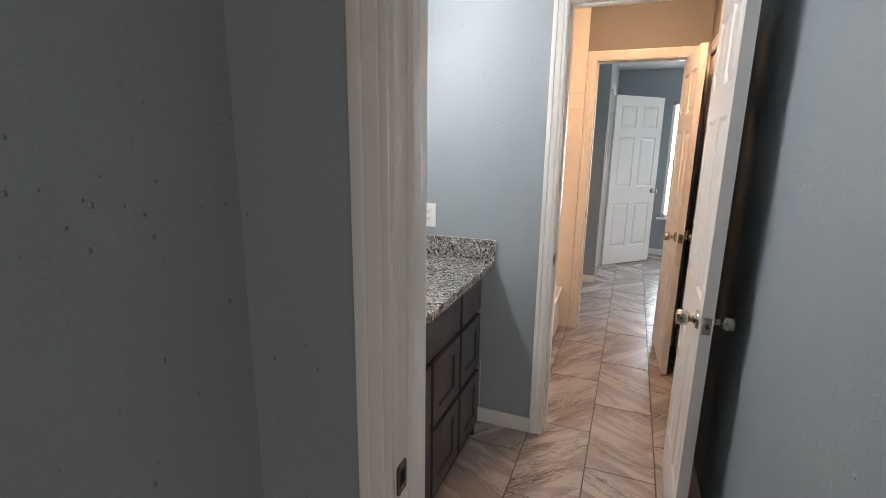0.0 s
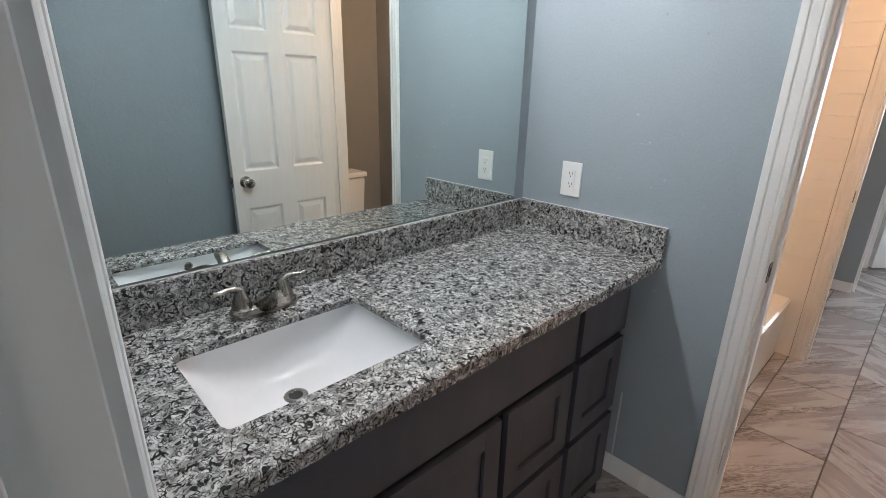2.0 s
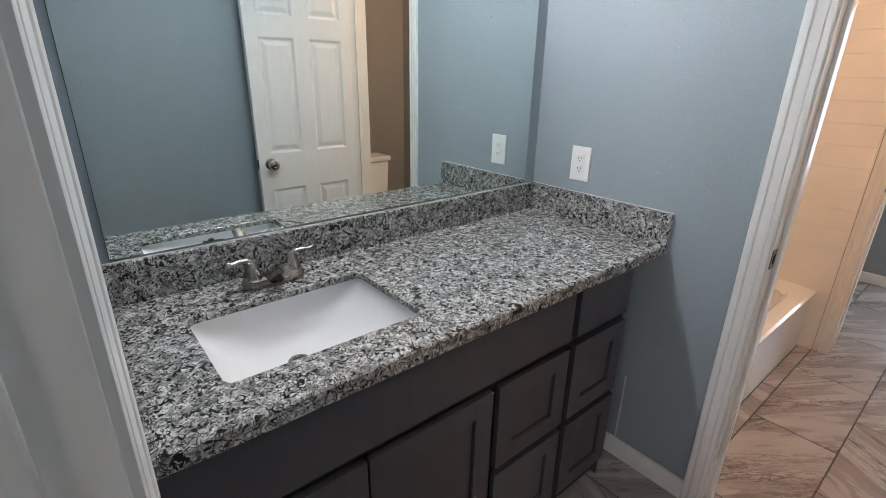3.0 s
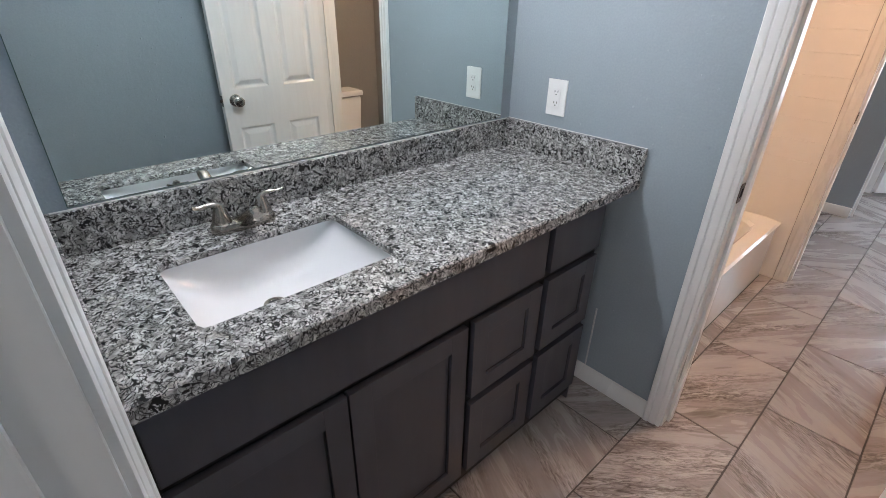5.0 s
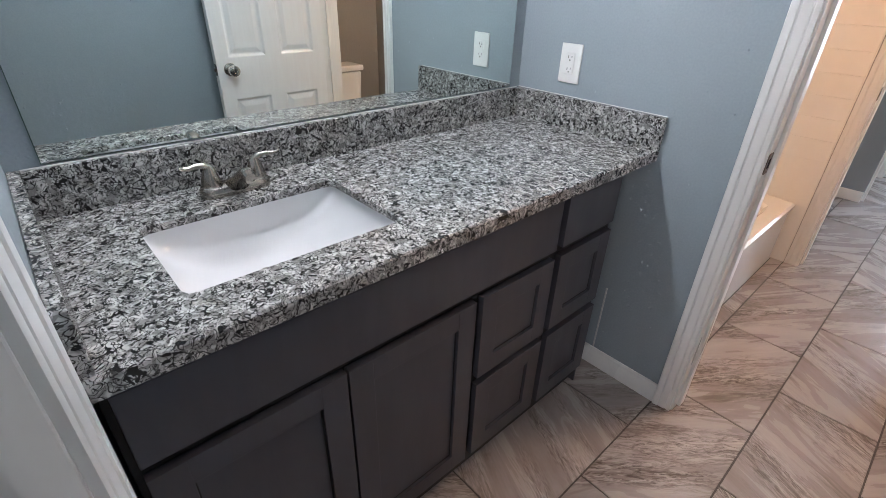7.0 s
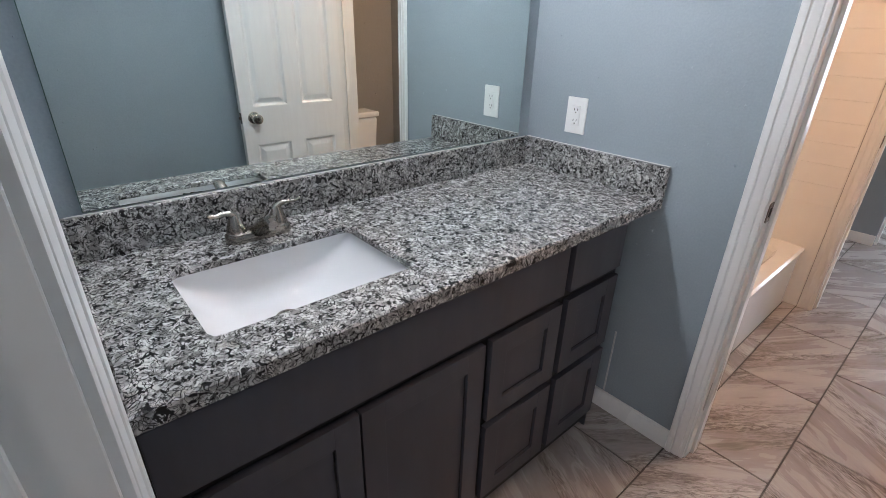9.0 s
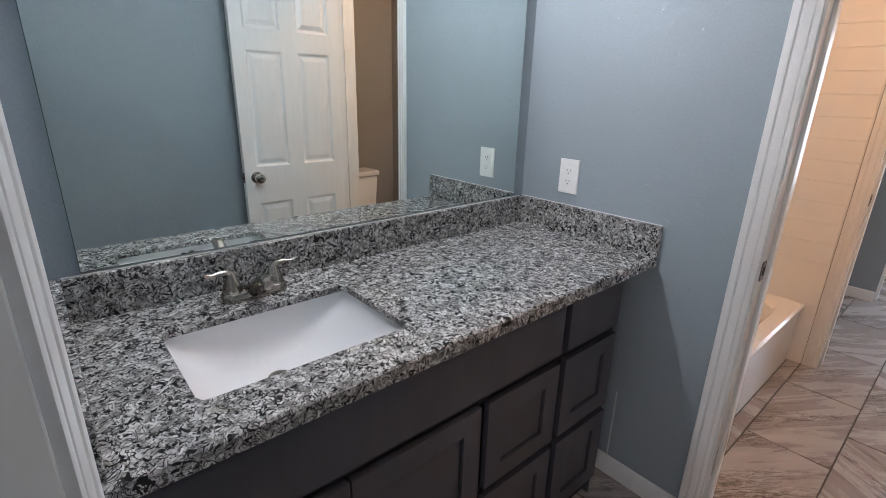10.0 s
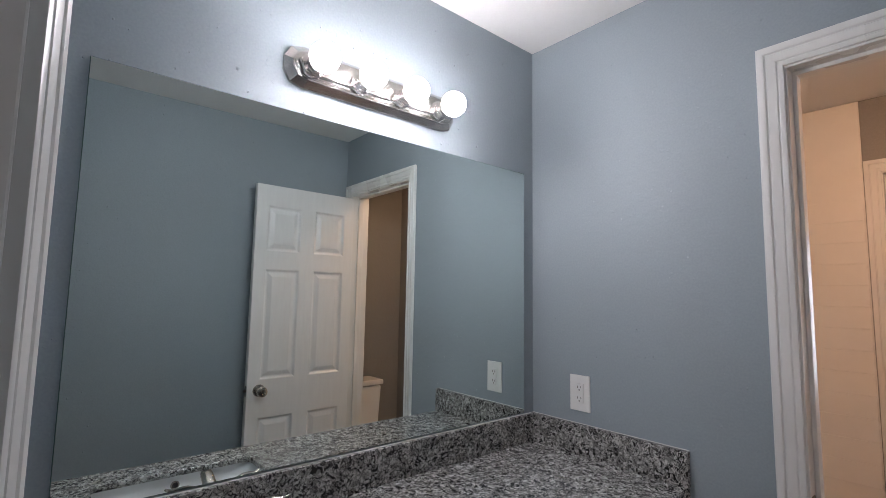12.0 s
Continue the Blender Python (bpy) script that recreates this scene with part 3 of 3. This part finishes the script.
def basin():
    """Undermount bowl: upright front and back, the floor one long curve rising to both ends."""
    bm = bmesh.new()
    nx, ny = 34, 52
    grow, depth = 0.010, 0.112

    def spread(k, n):
        t = 2 * k / n - 1
        return math.copysign(1 - (1 - abs(t)) ** 1.8, t)

    def drop(u, v):
        ends = 1 - abs(v) ** 2.6
        return depth * max(ends, 0) ** 0.85 * max(1 - abs(u) ** 7, 0) ** 0.62

    rows = []
    for j in range(ny + 1):
        v = spread(j, ny)
        row = []
        for i in range(nx + 1):
            u = spread(i, nx)
            # square grid pressed to rounded corners
            c2 = 1 - 0.02 * (abs(u) * abs(v)) ** 10
            row.append(bm.verts.new((scx + u * (shx + grow) * c2, scy + v * (shy + grow) * c2, SR - 0.003 - drop(u, v))))
        rows.append(row)
    for a, b2 in zip(rows, rows[1:]):
        for i in range(nx):
            bm.faces.new((a[i], a[i + 1], b2[i + 1], b2[i]))
    return bm


sink = tagged(empty("sink"), "white rectangular undermount porcelain sink set in the granite", "sink")
part("bowl", basin(), PORCELAIN, sink, smooth=True)
dr = part("drain", lathe([(0.012, 0.0010), (0.0145, 0.0022), (0.018, 0.0032), (0.0245, 0.0032), (0.026, 0.0015), (0.026, -0.004)], 32, Matrix.Translation((0.281, -1.136, SR - 0.1146))),
          NICKEL, sink, "round metal drain ring", True)
over = part("overflow_ring", lathe([(0.0075, 0.0), (0.0085, 0.002), (0.0115, 0.0022), (0.0125, 0.0)], 24, Matrix.Translation((0.4645, -1.124, 0.859)) @ Matrix.Rotation(radians(-90), 4, "Y")), NICKEL, sink, "small metal overflow ring", True)
part("overflow_hole", lathe([(0, 0.0008), (0.0078, 0.0008), (0.008, -0.003)], 20, Matrix.Translation((0.4645, -1.124, 0.859)) @ Matrix.Rotation(radians(-90), 4, "Y")), SLOT, over)
part("drain_hole", lathe([(0, 0.0016), (0.0150, 0.0016), (0.0152, 0.0005)], 24, Matrix.Translation((0.281, -1.136, SR - 0.1138))), SLOT, dr)


def faucet_thing():
    f = tagged(empty("faucet", (0.097, -1.111, CT)), "brushed nickel two-handle faucet on the granite counter", "faucet")
    # oval base with two raised ends
    bm = bmesh.new()
    rings = []
    for grow, z in ((0, 0), (0.001, 0.004), (0.0, 0.016), (-0.003, 0.021), (-0.010, 0.024)):
        rings.append([bm.verts.new(((rounded(a, 0.026 + grow, 0.079 + grow, 0.0255 + grow) * math.cos(a)), rounded(a, 0.026 + grow, 0.079 + grow, 0.0255 + grow) * math.sin(a), z))
                      for a in [2 * math.pi * k / 48 for k in range(48)]])
    for p, q in zip(rings, rings[1:]):
        for k in range(48):
            bm.faces.new((p[k], p[(k + 1) % 48], q[(k + 1) % 48], q[k]))
    bm.faces.new(rings[-1])
    part("base", bm, NICKEL, f, smooth=True)
    for s in (-1, 1):
        h = part("handle_post", lathe([(0.0245, 0.018), (0.0245, 0.022), (0.0225, 0.024), (0.0225, 0.028), (0.0200, 0.038), (0.0162, 0.050), (0.0125, 0.060), (0.0095, 0.067), (0, 0.069)], 24, Matrix.Translation((0, s * 0.051, 0))), NICKEL, f, smooth=True)
        pts = [(0, s * 0.044, 0.058), (0.001, s * 0.052, 0.067), (0.002, s * 0.064, 0.073), (0.004, s * 0.078, 0.0745), (0.006, s * 0.093, 0.0725), (0.008, s * 0.104, 0.0755), (0.009, s * 0.110, 0.0785)]
        part("lever", tube(pts, [0.008, 0.0085, (0.0062, 0.0075), (0.0042, 0.0065), (0.0032, 0.006), (0.0026, 0.0052), (0.0015, 0.0035)], 12), NICKEL, h, smooth=True)
    # spout: a broad shell that climbs forward out of the base to a rounded crest, then dips to its outlet
    bm = bmesh.new()
    rows = []
    for x, top, low, half in ((-0.024, 0.021, 0.006, 0.020), (-0.018, 0.025, 0.006, 0.025), (-0.004, 0.031, 0.006, 0.0265), (0.014, 0.040, 0.006, 0.0245), (0.030, 0.049, 0.010, 0.021), (0.046, 0.059, 0.026, 0.0175),
                              (0.062, 0.069, 0.040, 0.0155), (0.076, 0.0765, 0.049, 0.0145), (0.088, 0.0795, 0.053, 0.0138), (0.097, 0.077, 0.054, 0.0128), (0.103, 0.070, 0.0545, 0.0105)):
        row = []
        for k in range(20):
            a = 2 * math.pi * k / 20
            c_, s_ = math.cos(a), math.sin(a)
            mid = (top + low) / 2
            row.append(bm.verts.new((x, half * math.copysign(abs(c_) ** 0.8, c_), mid + (top - mid) * (math.copysign(abs(s_) ** (0.9 if s_ > 0 else 0.45), s_)))))
        rows.append(row)
    for p, q in zip(rows, rows[1:]):
        for k in range(20):
            bm.faces.new((p[k], p[(k + 1) % 20], q[(k + 1) % 20], q[k]))
    bm.faces.new(rows[0]), bm.faces.new(rows[-1])
    part("spout", bm, NICKEL, f, smooth=True)
    part("aerator", lathe([(0, 0.0), (0.0085, 0.0), (0.0095, 0.003), (0.0095, 0.010)], 18, Matrix.Translation((0.090, 0, 0.047))), NICKEL, f, smooth=True)
    return f


faucet_thing()

# cabinet: box, recessed face coloured near-black as shade, slab and shaker fronts standing proud
vanity = tagged(empty("vanity_cabinet"), "charcoal painted shaker vanity cabinet under the granite counter", "cabinet")
YA, YB = -1.482, -0.150
XF = 0.537
part("body", boxes(((0.002, YA, 0.06), (XF - 0.004, YB, 0.11)), ((0.002, YA, 0.11), (XF - 0.004, YA + 0.015, CB - 0.001)), ((0.002, YB - 0.015, 0.11), (XF - 0.004, YB, CB - 0.001)),
                   ((0.002, YA + 0.015, 0.11), (0.012, YB - 0.015, CB - 0.001)), bevel=0.001), CABINET, vanity)
part("face_frame", boxes(((XF - 0.004, YA, 0.045), (XF, YB, CB - 0.001)), bevel=0.0008), RECESS_SHADE, vanity, "recessed face frame, coloured near-black for shade in the gaps")
part("end_panel", boxes(((0.002, YB, 0.0), (XF, YB + 0.008, CB - 0.001)), bevel=0.001), CABINET, vanity)
part("toe_kick", boxes(((0.40, YA, 0.0), (0.475, YB, 0.06))), RECESS_SHADE, vanity, "recessed toe kick, coloured near-black for shade")


def slab_front(name, y0, y1, z0, z1):
    return part(name, boxes(((XF, y0, z0), (XF + 0.019, y1, z1)), bevel=0.0018, seg=2), CABINET, vanity)


def shaker_front(name, y0, y1, z0, z1, rail=0.057):
    p = part(name, boxes(((XF, y0 + 0.01, z0 + 0.01), (XF + 0.010, y1 - 0.01, z1 - 0.01))), CABINET, vanity)
    for n_, a, b in (("stile", (XF, y0, z0), (XF + 0.019, y0 + rail, z1)), ("stile", (XF, y1 - rail, z0), (XF + 0.019, y1, z1)),
                     ("rail", (XF + 0.0002, y0 + rail - 0.0005, z0), (XF + 0.0188, y1 - rail + 0.0005, z0 + rail)), ("rail", (XF + 0.0002, y0 + rail - 0.0005, z1 - rail), (XF + 0.0188, y1 - rail + 0.0005, z1))):
        part(n_, boxes((a, b), bevel=0.0014, seg=2), CABINET, p)
    # thin strips nearly flush with the panel; their black paints edge shade
    g = 0.0032
    ya, yb, za, zb, xa = y0 + rail, y1 - rail, z0 + rail, z1 - rail, XF + 0.0104
    part("panel_edge_shade", boxes(((XF + 0.009, yb - g, za), (xa, yb + 0.001, zb)), ((XF + 0.009, ya - 0.001, za), (xa, ya + g, zb)), ((XF + 0.009, ya + g, za - 0.001), (xa, yb - g, za + g)), ((XF + 0.009, ya + g, zb - g), (xa, yb - g, zb + 0.001))), RECESS_SHADE, p, "near-black strips painted as shade round the recessed panel")
    return p


slab_front("false_front", YA + 0.012, -0.452, 0.701, 0.850)
slab_front("drawer_front", -0.424, -0.158, 0.701, 0.850)
shaker_front("drawer_front", -0.424, -0.158, 0.408, 0.673)
shaker_front("drawer_front", -0.424, -0.158, 0.098, 0.382)
shaker_front("drawer_front", -0.738, -0.452, 0.408, 0.673)
shaker_front("drawer_front", -0.738, -0.452, 0.098, 0.382)
shaker_front("door", -1.117, -0.762, 0.098, 0.673)
shaker_front("door", YA + 0.012, -1.122, 0.098, 0.673)
part("scribe_strip", boxes(((XF - 0.022, -0.0035, 0.08), (XF - 0.016, -0.0005, 0.36)), bevel=0.0008), CAULK, tagged(empty("wall_trim_strip"), "thin pale strip standing against the wall beside the vanity", "trim"))

# ---- mirror and vanity light ----
mir = tagged(empty("wall_mirror_glass"), "large frameless wall mirror above the granite backsplash", "mirror")
part("backing", boxes(((0.0005, -1.434, 1.008), (0.0055, -0.058, 1.923)), bevel=0.0006), GLASS_EDGE, mir)
part("glass", boxes(((0.0054, -1.4325, 1.0095), (0.0068, -0.0595, 1.9215))), MIRROR, mir)


def light_bar():
    yc, zc = -0.736, 2.049
    lb = tagged(empty("vanity_light"), "brushed nickel four-bulb vanity light bar above the mirror", "wall light")
    # stepped plate with clipped corners
    def ring(bm, hy, hz, cut, x):
        pts = [(hy - cut * 1.3, -hz), (hy - cut * 0.45, -hz + cut * 0.25), (hy, -hz + cut), (hy, hz - cut), (hy - cut * 0.45, hz - cut * 0.25), (hy - cut * 1.3, hz)]
        pts = pts + [(-y, z) for y, z in reversed(pts)]
        return [bm.verts.new((x, yc + y, zc + z)) for y, z in pts]

    bm = bmesh.new()
    hy, hz = 0.297, 0.058
    steps = [(hy, hz, 0.040, 0.0005), (hy, hz, 0.040, 0.010), (hy - 0.002, hz - 0.002, 0.039, 0.012), (hy - 0.018, hz - 0.018, 0.032, 0.026), (hy - 0.0185, hz - 0.0185, 0.032, 0.029),
             (hy - 0.021, hz - 0.021, 0.031, 0.030), (hy - 0.0215, hz - 0.0215, 0.031, 0.033), (hy - 0.024, hz - 0.024, 0.030, 0.034), (hy - 0.0245, hz - 0.0245, 0.030, 0.037), (hy - 0.027, hz - 0.027, 0.029, 0.038),
             (hy - 0.028, hz - 0.028, 0.028, 0.047), (hy - 0.030, hz - 0.030, 0.027, 0.049)]
    rows = [ring(bm, *s) for s in steps]
    for p, q in zip(rows, rows[1:]):
        for k in range(len(p)):
            j = (k + 1) % len(p)
            bm.faces.new((p[k], p[j], q[j], q[k]))
    bm.faces.new(rows[0]), bm.faces.new(rows[-1])
    part("back_plate", bm, LAMP_NICKEL, lb)
    for y in (-0.971, -0.826, -0.681, -0.536):
        m = Matrix.Translation((0.049, y, zc - 0.012)) @ Matrix.Rotation(radians(90), 4, "Y")
        s = part("socket", lathe([(0.030, -0.002), (0.030, 0.004), (0.026, 0.007), (0.026, 0.012), (0.023, 0.014), (0.023, 0.020), (0.020, 0.022), (0.020, 0.028), (0.0, 0.028)], 28, m), LAMP_NICKEL, lb, smooth=False)
        r = 0.0385
        # back of each globe is an added opaque collar that spares the wall light
        cut = 1.02
        collar = [(0.013, 0.024), (0.015, 0.033)] + [(r * math.sin(a), 0.074 - r * math.cos(a)) for a in [0.42 + (cut - 0.42) * k / 5 for k in range(6)]]
        globe = [(r * math.sin(a), 0.074 - r * math.cos(a)) for a in [cut + (math.pi - cut) * k / 12 for k in range(12)]] + [(0, 0.074 + r)]
        part("light_block_collar", lathe(collar, 28, m), PLASTIC, s, "white plastic bulb collar added to keep light off the wall", True)
        part("bulb", lathe(globe, 28, m), BULB_GLASS, s, "round frosted lit bulb", True)


light_bar()

# ---- outlet and switch ----
def outlet(name, m, label, switch=False):
    o = tagged(empty(name), label, "switch" if switch else "outlet")
    part("cover_plate", boxes(((-0.0395, -0.0055, -0.0615), (0.0395, 0, 0.0615)), bevel=0.0025, seg=2), PLASTIC, o)
    if switch:
        part("rocker", boxes(((-0.0165, -0.009, -0.033), (0.0165, -0.005, 0.033)), bevel=0.001), PLASTIC, o)
    else:
        insert = part("receptacle", boxes(((-0.0165, -0.0085, -0.033), (0.0165, -0.005, 0.033)), bevel=0.001), PLASTIC, o)
        for s in (-1, 1):
            z = s * 0.0185
            part("slot", boxes(((-0.0075, -0.0088, z - 0.0015), (-0.0053, -0.0082, z + 0.0065))), SLOT, insert)
            part("slot", boxes(((0.0053, -0.0088, z - 0.0005), (0.0075, -0.0082, z + 0.0065))), SLOT, insert)
            part("ground_hole", lathe([(0, 0), (0.0026, 0)], 10, Matrix.Translation((0, -0.0088, z - 0.0075)) @ Matrix.Rotation(radians(90), 4, "X")), SLOT, insert)
    for z in (-0.0485, 0.0485):
        part("screw", lathe([(0.003, 0), (0.0026, 0.001), (0, 0.0012)], 10, Matrix.Translation((0, -0.0055, z)) @ Matrix.Rotation(radians(90), 4, "X")), PLASTIC, o)
    o.matrix_world = m
    return o


outlet("wall_outlet_plate", pose(0.213, -0.0002, 1.108), "white duplex outlet above the granite side splash")
outlet("light_switch", pose(0.5552, -1.998, 1.425, 0, 0, 90), "white light switch on the dim grey wall", True)

# ---- bath ----
def tub_thing():
    t = tagged(empty("bathtub"), "white alcove bathtub with a plain apron", "bathtub")
    x0, x1, y0, y1, z = 0.013, 0.737, WT + 0.0125, YN - 0.0125, 0.352
    bm = bmesh.new()
    cx, cy = (x0 + x1) / 2, (y0 + y1) / 2
    hx, hy = (x1 - x0) / 2, (y1 - y0) / 2
    n = 64
    angs = [2 * math.pi * k / n + 0.013 for k in range(n)]
    rings = []
    for ix, iy, r, zz in ((0.012, 0.0, 0.012, 0.0), (0.012, 0, 0.012, 0.03), (0.012, 0, 0.012, 0.30), (0.0, 0, 0.012, 0.325), (0.0, 0, 0.012, z - 0.012), (0.010, 0.010, 0.012, z), (0.075, 0.125, 0.10, z),
                          (0.088, 0.14, 0.11, z - 0.012), (0.11, 0.17, 0.13, 0.20), (0.13, 0.19, 0.14, 0.11), (0.19, 0.28, 0.14, 0.085)):
        ring = []
        for a in angs:
            k = rounded(a, hx - ix, hy - iy, r)
            ring.append(bm.verts.new((cx + k * math.cos(a), cy + k * math.sin(a), zz)))
        rings.append(ring)
    for p, q in zip(rings, rings[1:]):
        for k in range(n):
            bm.faces.new((p[k], p[(k + 1) % n], q[(k + 1) % n], q[k]))
    bm.faces.new(rings[-1])
    part("shell", bm, ACRYLIC, t)
    part("foot_joint", boxes(((x1 - 0.012, y0 + 0.002, 0.0), (x1 - 0.0085, y1 - 0.02, 0.004))), DARK_METAL, t, "dark joint along the foot of the apron")
    part("drain", lathe([(0, 0.004), (0.02, 0.004), (0.03, 0)], 20, Matrix.Translation((cx, y0 + 0.33, 0.085))), NICKEL, t, smooth=True)


tub_thing()
sur = tagged(empty("tub_surround"), "white moulded tub surround with pressed tile joints", "wall panel", kind="structure")
TOPS = H - 0.002
part("panel", boxes(((0.002, YN - 0.012, 0.0), (0.7905, YN - 0.0005, TOPS)), bevel=0.003), ACRYLIC, sur)
part("panel", boxes(((0.0005, WT + 0.012, 0.0), (0.012, YN - 0.012, TOPS)), bevel=0.003), ACRYLIC, sur)
part("panel", boxes(((0.002, WT + 0.0005, 0.0), (0.7905, WT + 0.012, TOPS)), bevel=0.003), ACRYLIC, sur)
# courses of pressed tiles, each course broken over the one below
for k in range(13):
    z = 0.585 + 0.1045 * k
    cuts = (0.02, 0.26, 0.787) if k % 2 else (0.02, 0.42, 0.787)
    for x, x1 in zip(cuts, cuts[1:]):
        part("pressed_tile", boxes(((x, YN - 0.0150, z), (x1 - 0.002, YN - 0.0115, z + 0.1030)), bevel=0.0012), ACRYLIC, sur)


def toilet_thing():
    t = tagged(empty("toilet", (2.262, 0.43, 0)), "white two-piece toilet in the alcove beside the bath door", "toilet")
    bm = boxes(((-0.205, -0.213, 0.39), (-0.012, 0.213, 0.725)), bevel=0.030, seg=4)
    for v in bm.verts:
        # the tank narrows towards its foot
        v.co.y *= 0.90 + 0.10 * min(max((v.co.z - 0.39) / 0.30, 0), 1)
    tank = part("tank", bm, PORCELAIN, t, smooth=True)
    part("tank_lid", boxes(((-0.217, -0.226, 0.727), (-0.006, 0.226, 0.768)), bevel=0.019, seg=4), PORCELAIN, t, smooth=True)
    part("flush_lever", tube([(-0.21, -0.15, 0.67), (-0.222, -0.15, 0.67), (-0.226, -0.11, 0.665), (-0.226, -0.075, 0.66)], [0.009, 0.008, 0.006, 0.007], 10), KNOB_METAL, tank, smooth=True)
    bm = bmesh.new()
    rings = []
    for sx, sy, ox, z in ((0.20, 0.105, -0.33, 0), (0.19, 0.10, -0.33, 0.04), (0.17, 0.095, -0.34, 0.15), (0.20, 0.14, -0.38, 0.27), (0.245, 0.18, -0.42, 0.36), (0.25, 0.185, -0.42, 0.39), (0.20, 0.14, -0.42, 0.39), (0.15, 0.10, -0.41, 0.28), (0.05, 0.04, -0.40, 0.2)):
        rings.append([bm.verts.new((ox + sx * math.cos(2 * math.pi * k / 32), sy * math.sin(2 * math.pi * k / 32), z)) for k in range(32)])
    for p, q in zip(rings, rings[1:]):
        for k in range(32):
            bm.faces.new((p[k], p[(k + 1) % 32], q[(k + 1) % 32], q[k]))
    bm.faces.new(rings[-1])
    part("bowl", bm, PORCELAIN, t, smooth=True)
    part("neck", boxes(((-0.28, -0.10, 0.2), (-0.02, 0.10, 0.392)), bevel=0.02, seg=2), PORCELAIN, t, smooth=True)
    for nm, z0, z1 in (("seat", 0.392, 0.408), ("lid", 0.409, 0.425)):
        bm = lathe([(0, 0), (0.235, 0), (0.24, 0.006), (0.235, 0.014), (0, 0.016)], 36, Matrix.Translation((-0.425, 0, z0)) @ Matrix.Diagonal((1, 0.77, 1, 1)))
        part(nm, bm, PLASTIC, t, smooth=True)


toilet_thing()

fix = tagged(empty("ceiling_light"), "warm glowing dome light under the bath ceiling", "ceiling light")
part("pan", lathe([(0, 0), (0.135, 0), (0.138, -0.006), (0.135, -0.016), (0.124, -0.020), (0, -0.020)], 32, Matrix.Translation((1.15, 0.60, H))), NICKEL, fix, smooth=True)
part("dome", lathe([(0.122 * math.cos(a), -0.019 - 0.075 * math.sin(a)) for a in [math.pi / 2 * k / 12 for k in range(12)]] + [(0, -0.094)], 32, Matrix.Translation((1.15, 0.60, H))),
     WARM_GLASS, fix, "warm glowing glass dome", True)

# ---- far room window ----
def window_thing(name, x0, x1, y0, y1, z0, z1, label, rows, cols, sill_dir):
    wn = tagged(empty(name), label, "window", kind="structure")
    ym = (y0 + y1) / 2
    for a, b in (((x0, ym - 0.03, z0), (x0 + 0.04, ym + 0.03, z1)), ((x1 - 0.04, ym - 0.03, z0), (x1, ym + 0.03, z1)), ((x0, ym - 0.03, z0), (x1, ym + 0.03, z0 + 0.04)), ((x0, ym - 0.03, z1 - 0.04), (x1, ym + 0.03, z1)),
                 ((x0, ym - 0.025, (z0 + z1) / 2 - 0.02), (x1, ym + 0.025, (z0 + z1) / 2 + 0.02))):
        part("window_frame", boxes((a, b), bevel=0.003), TRIM, wn)
    for k in range(1, cols):
        x = x0 + (x1 - x0) * k / cols
        part("muntin", boxes(((x - 0.008, ym - 0.01, z0 + 0.04), (x + 0.008, ym + 0.01, z1 - 0.04))), TRIM, wn)
    for k in range(1, rows):
        if k * 2 == rows:
            continue
        z = z0 + (z1 - z0) * k / rows
        part("muntin", boxes(((x0 + 0.04, ym - 0.009, z - 0.008), (x1 - 0.04, ym + 0.009, z + 0.008))), TRIM, wn)
    g = part("pane", boxes(((x0 + 0.03, ym - 0.002, z0 + 0.03), (x1 - 0.03, ym + 0.002, z1 - 0.03))), PANE, wn)
    g.visible_shadow = False
    ys = y0 if sill_dir < 0 else y1
    part("window_sill", boxes(((x0 - 0.05, min(ys, ys + sill_dir * 0.06), z0 - 0.028), (x1 + 0.05, max(ys, ys - sill_dir * 0.06), z0)), bevel=0.006, seg=2), TRIM, wn)


window_thing("window_1", 1.58, 2.6, 4.8, 4.92, 0.52, 2.03, "bright white-framed window of the far room", 6, 3, -1)
# ---- floor tiles: running bond, long side along y ----
TW, TL, GAP = 0.304, 0.588, 0.0055
tm = bpy.data.meshes.new("tile")
bm = boxes(((-TW / 2 + GAP / 2, -TL / 2 + GAP / 2, -0.006), (TW / 2 - GAP / 2, TL / 2 - GAP / 2, 0.0)), bevel=0.0012)
bm.to_mesh(tm)
bm.free()
tm.materials.append(TILE)
for i in range(-4, 8):
    x = 1.093 + TW * (i + 0.5)
    for j in range(-4, 9):
        y = 0.116 + TL * (j + 0.5) + (TL / 2 if i % 2 == 0 else 0)
        if -1.7 < y < 4.9 and (x < 1.7 or y > 0.1) and (x < 2.4 or y > 1.9) and x > -0.15:
            t_ = new("tile", tm)
            t_.parent = floor
            t_.matrix_basis = pose(x, y, 0)
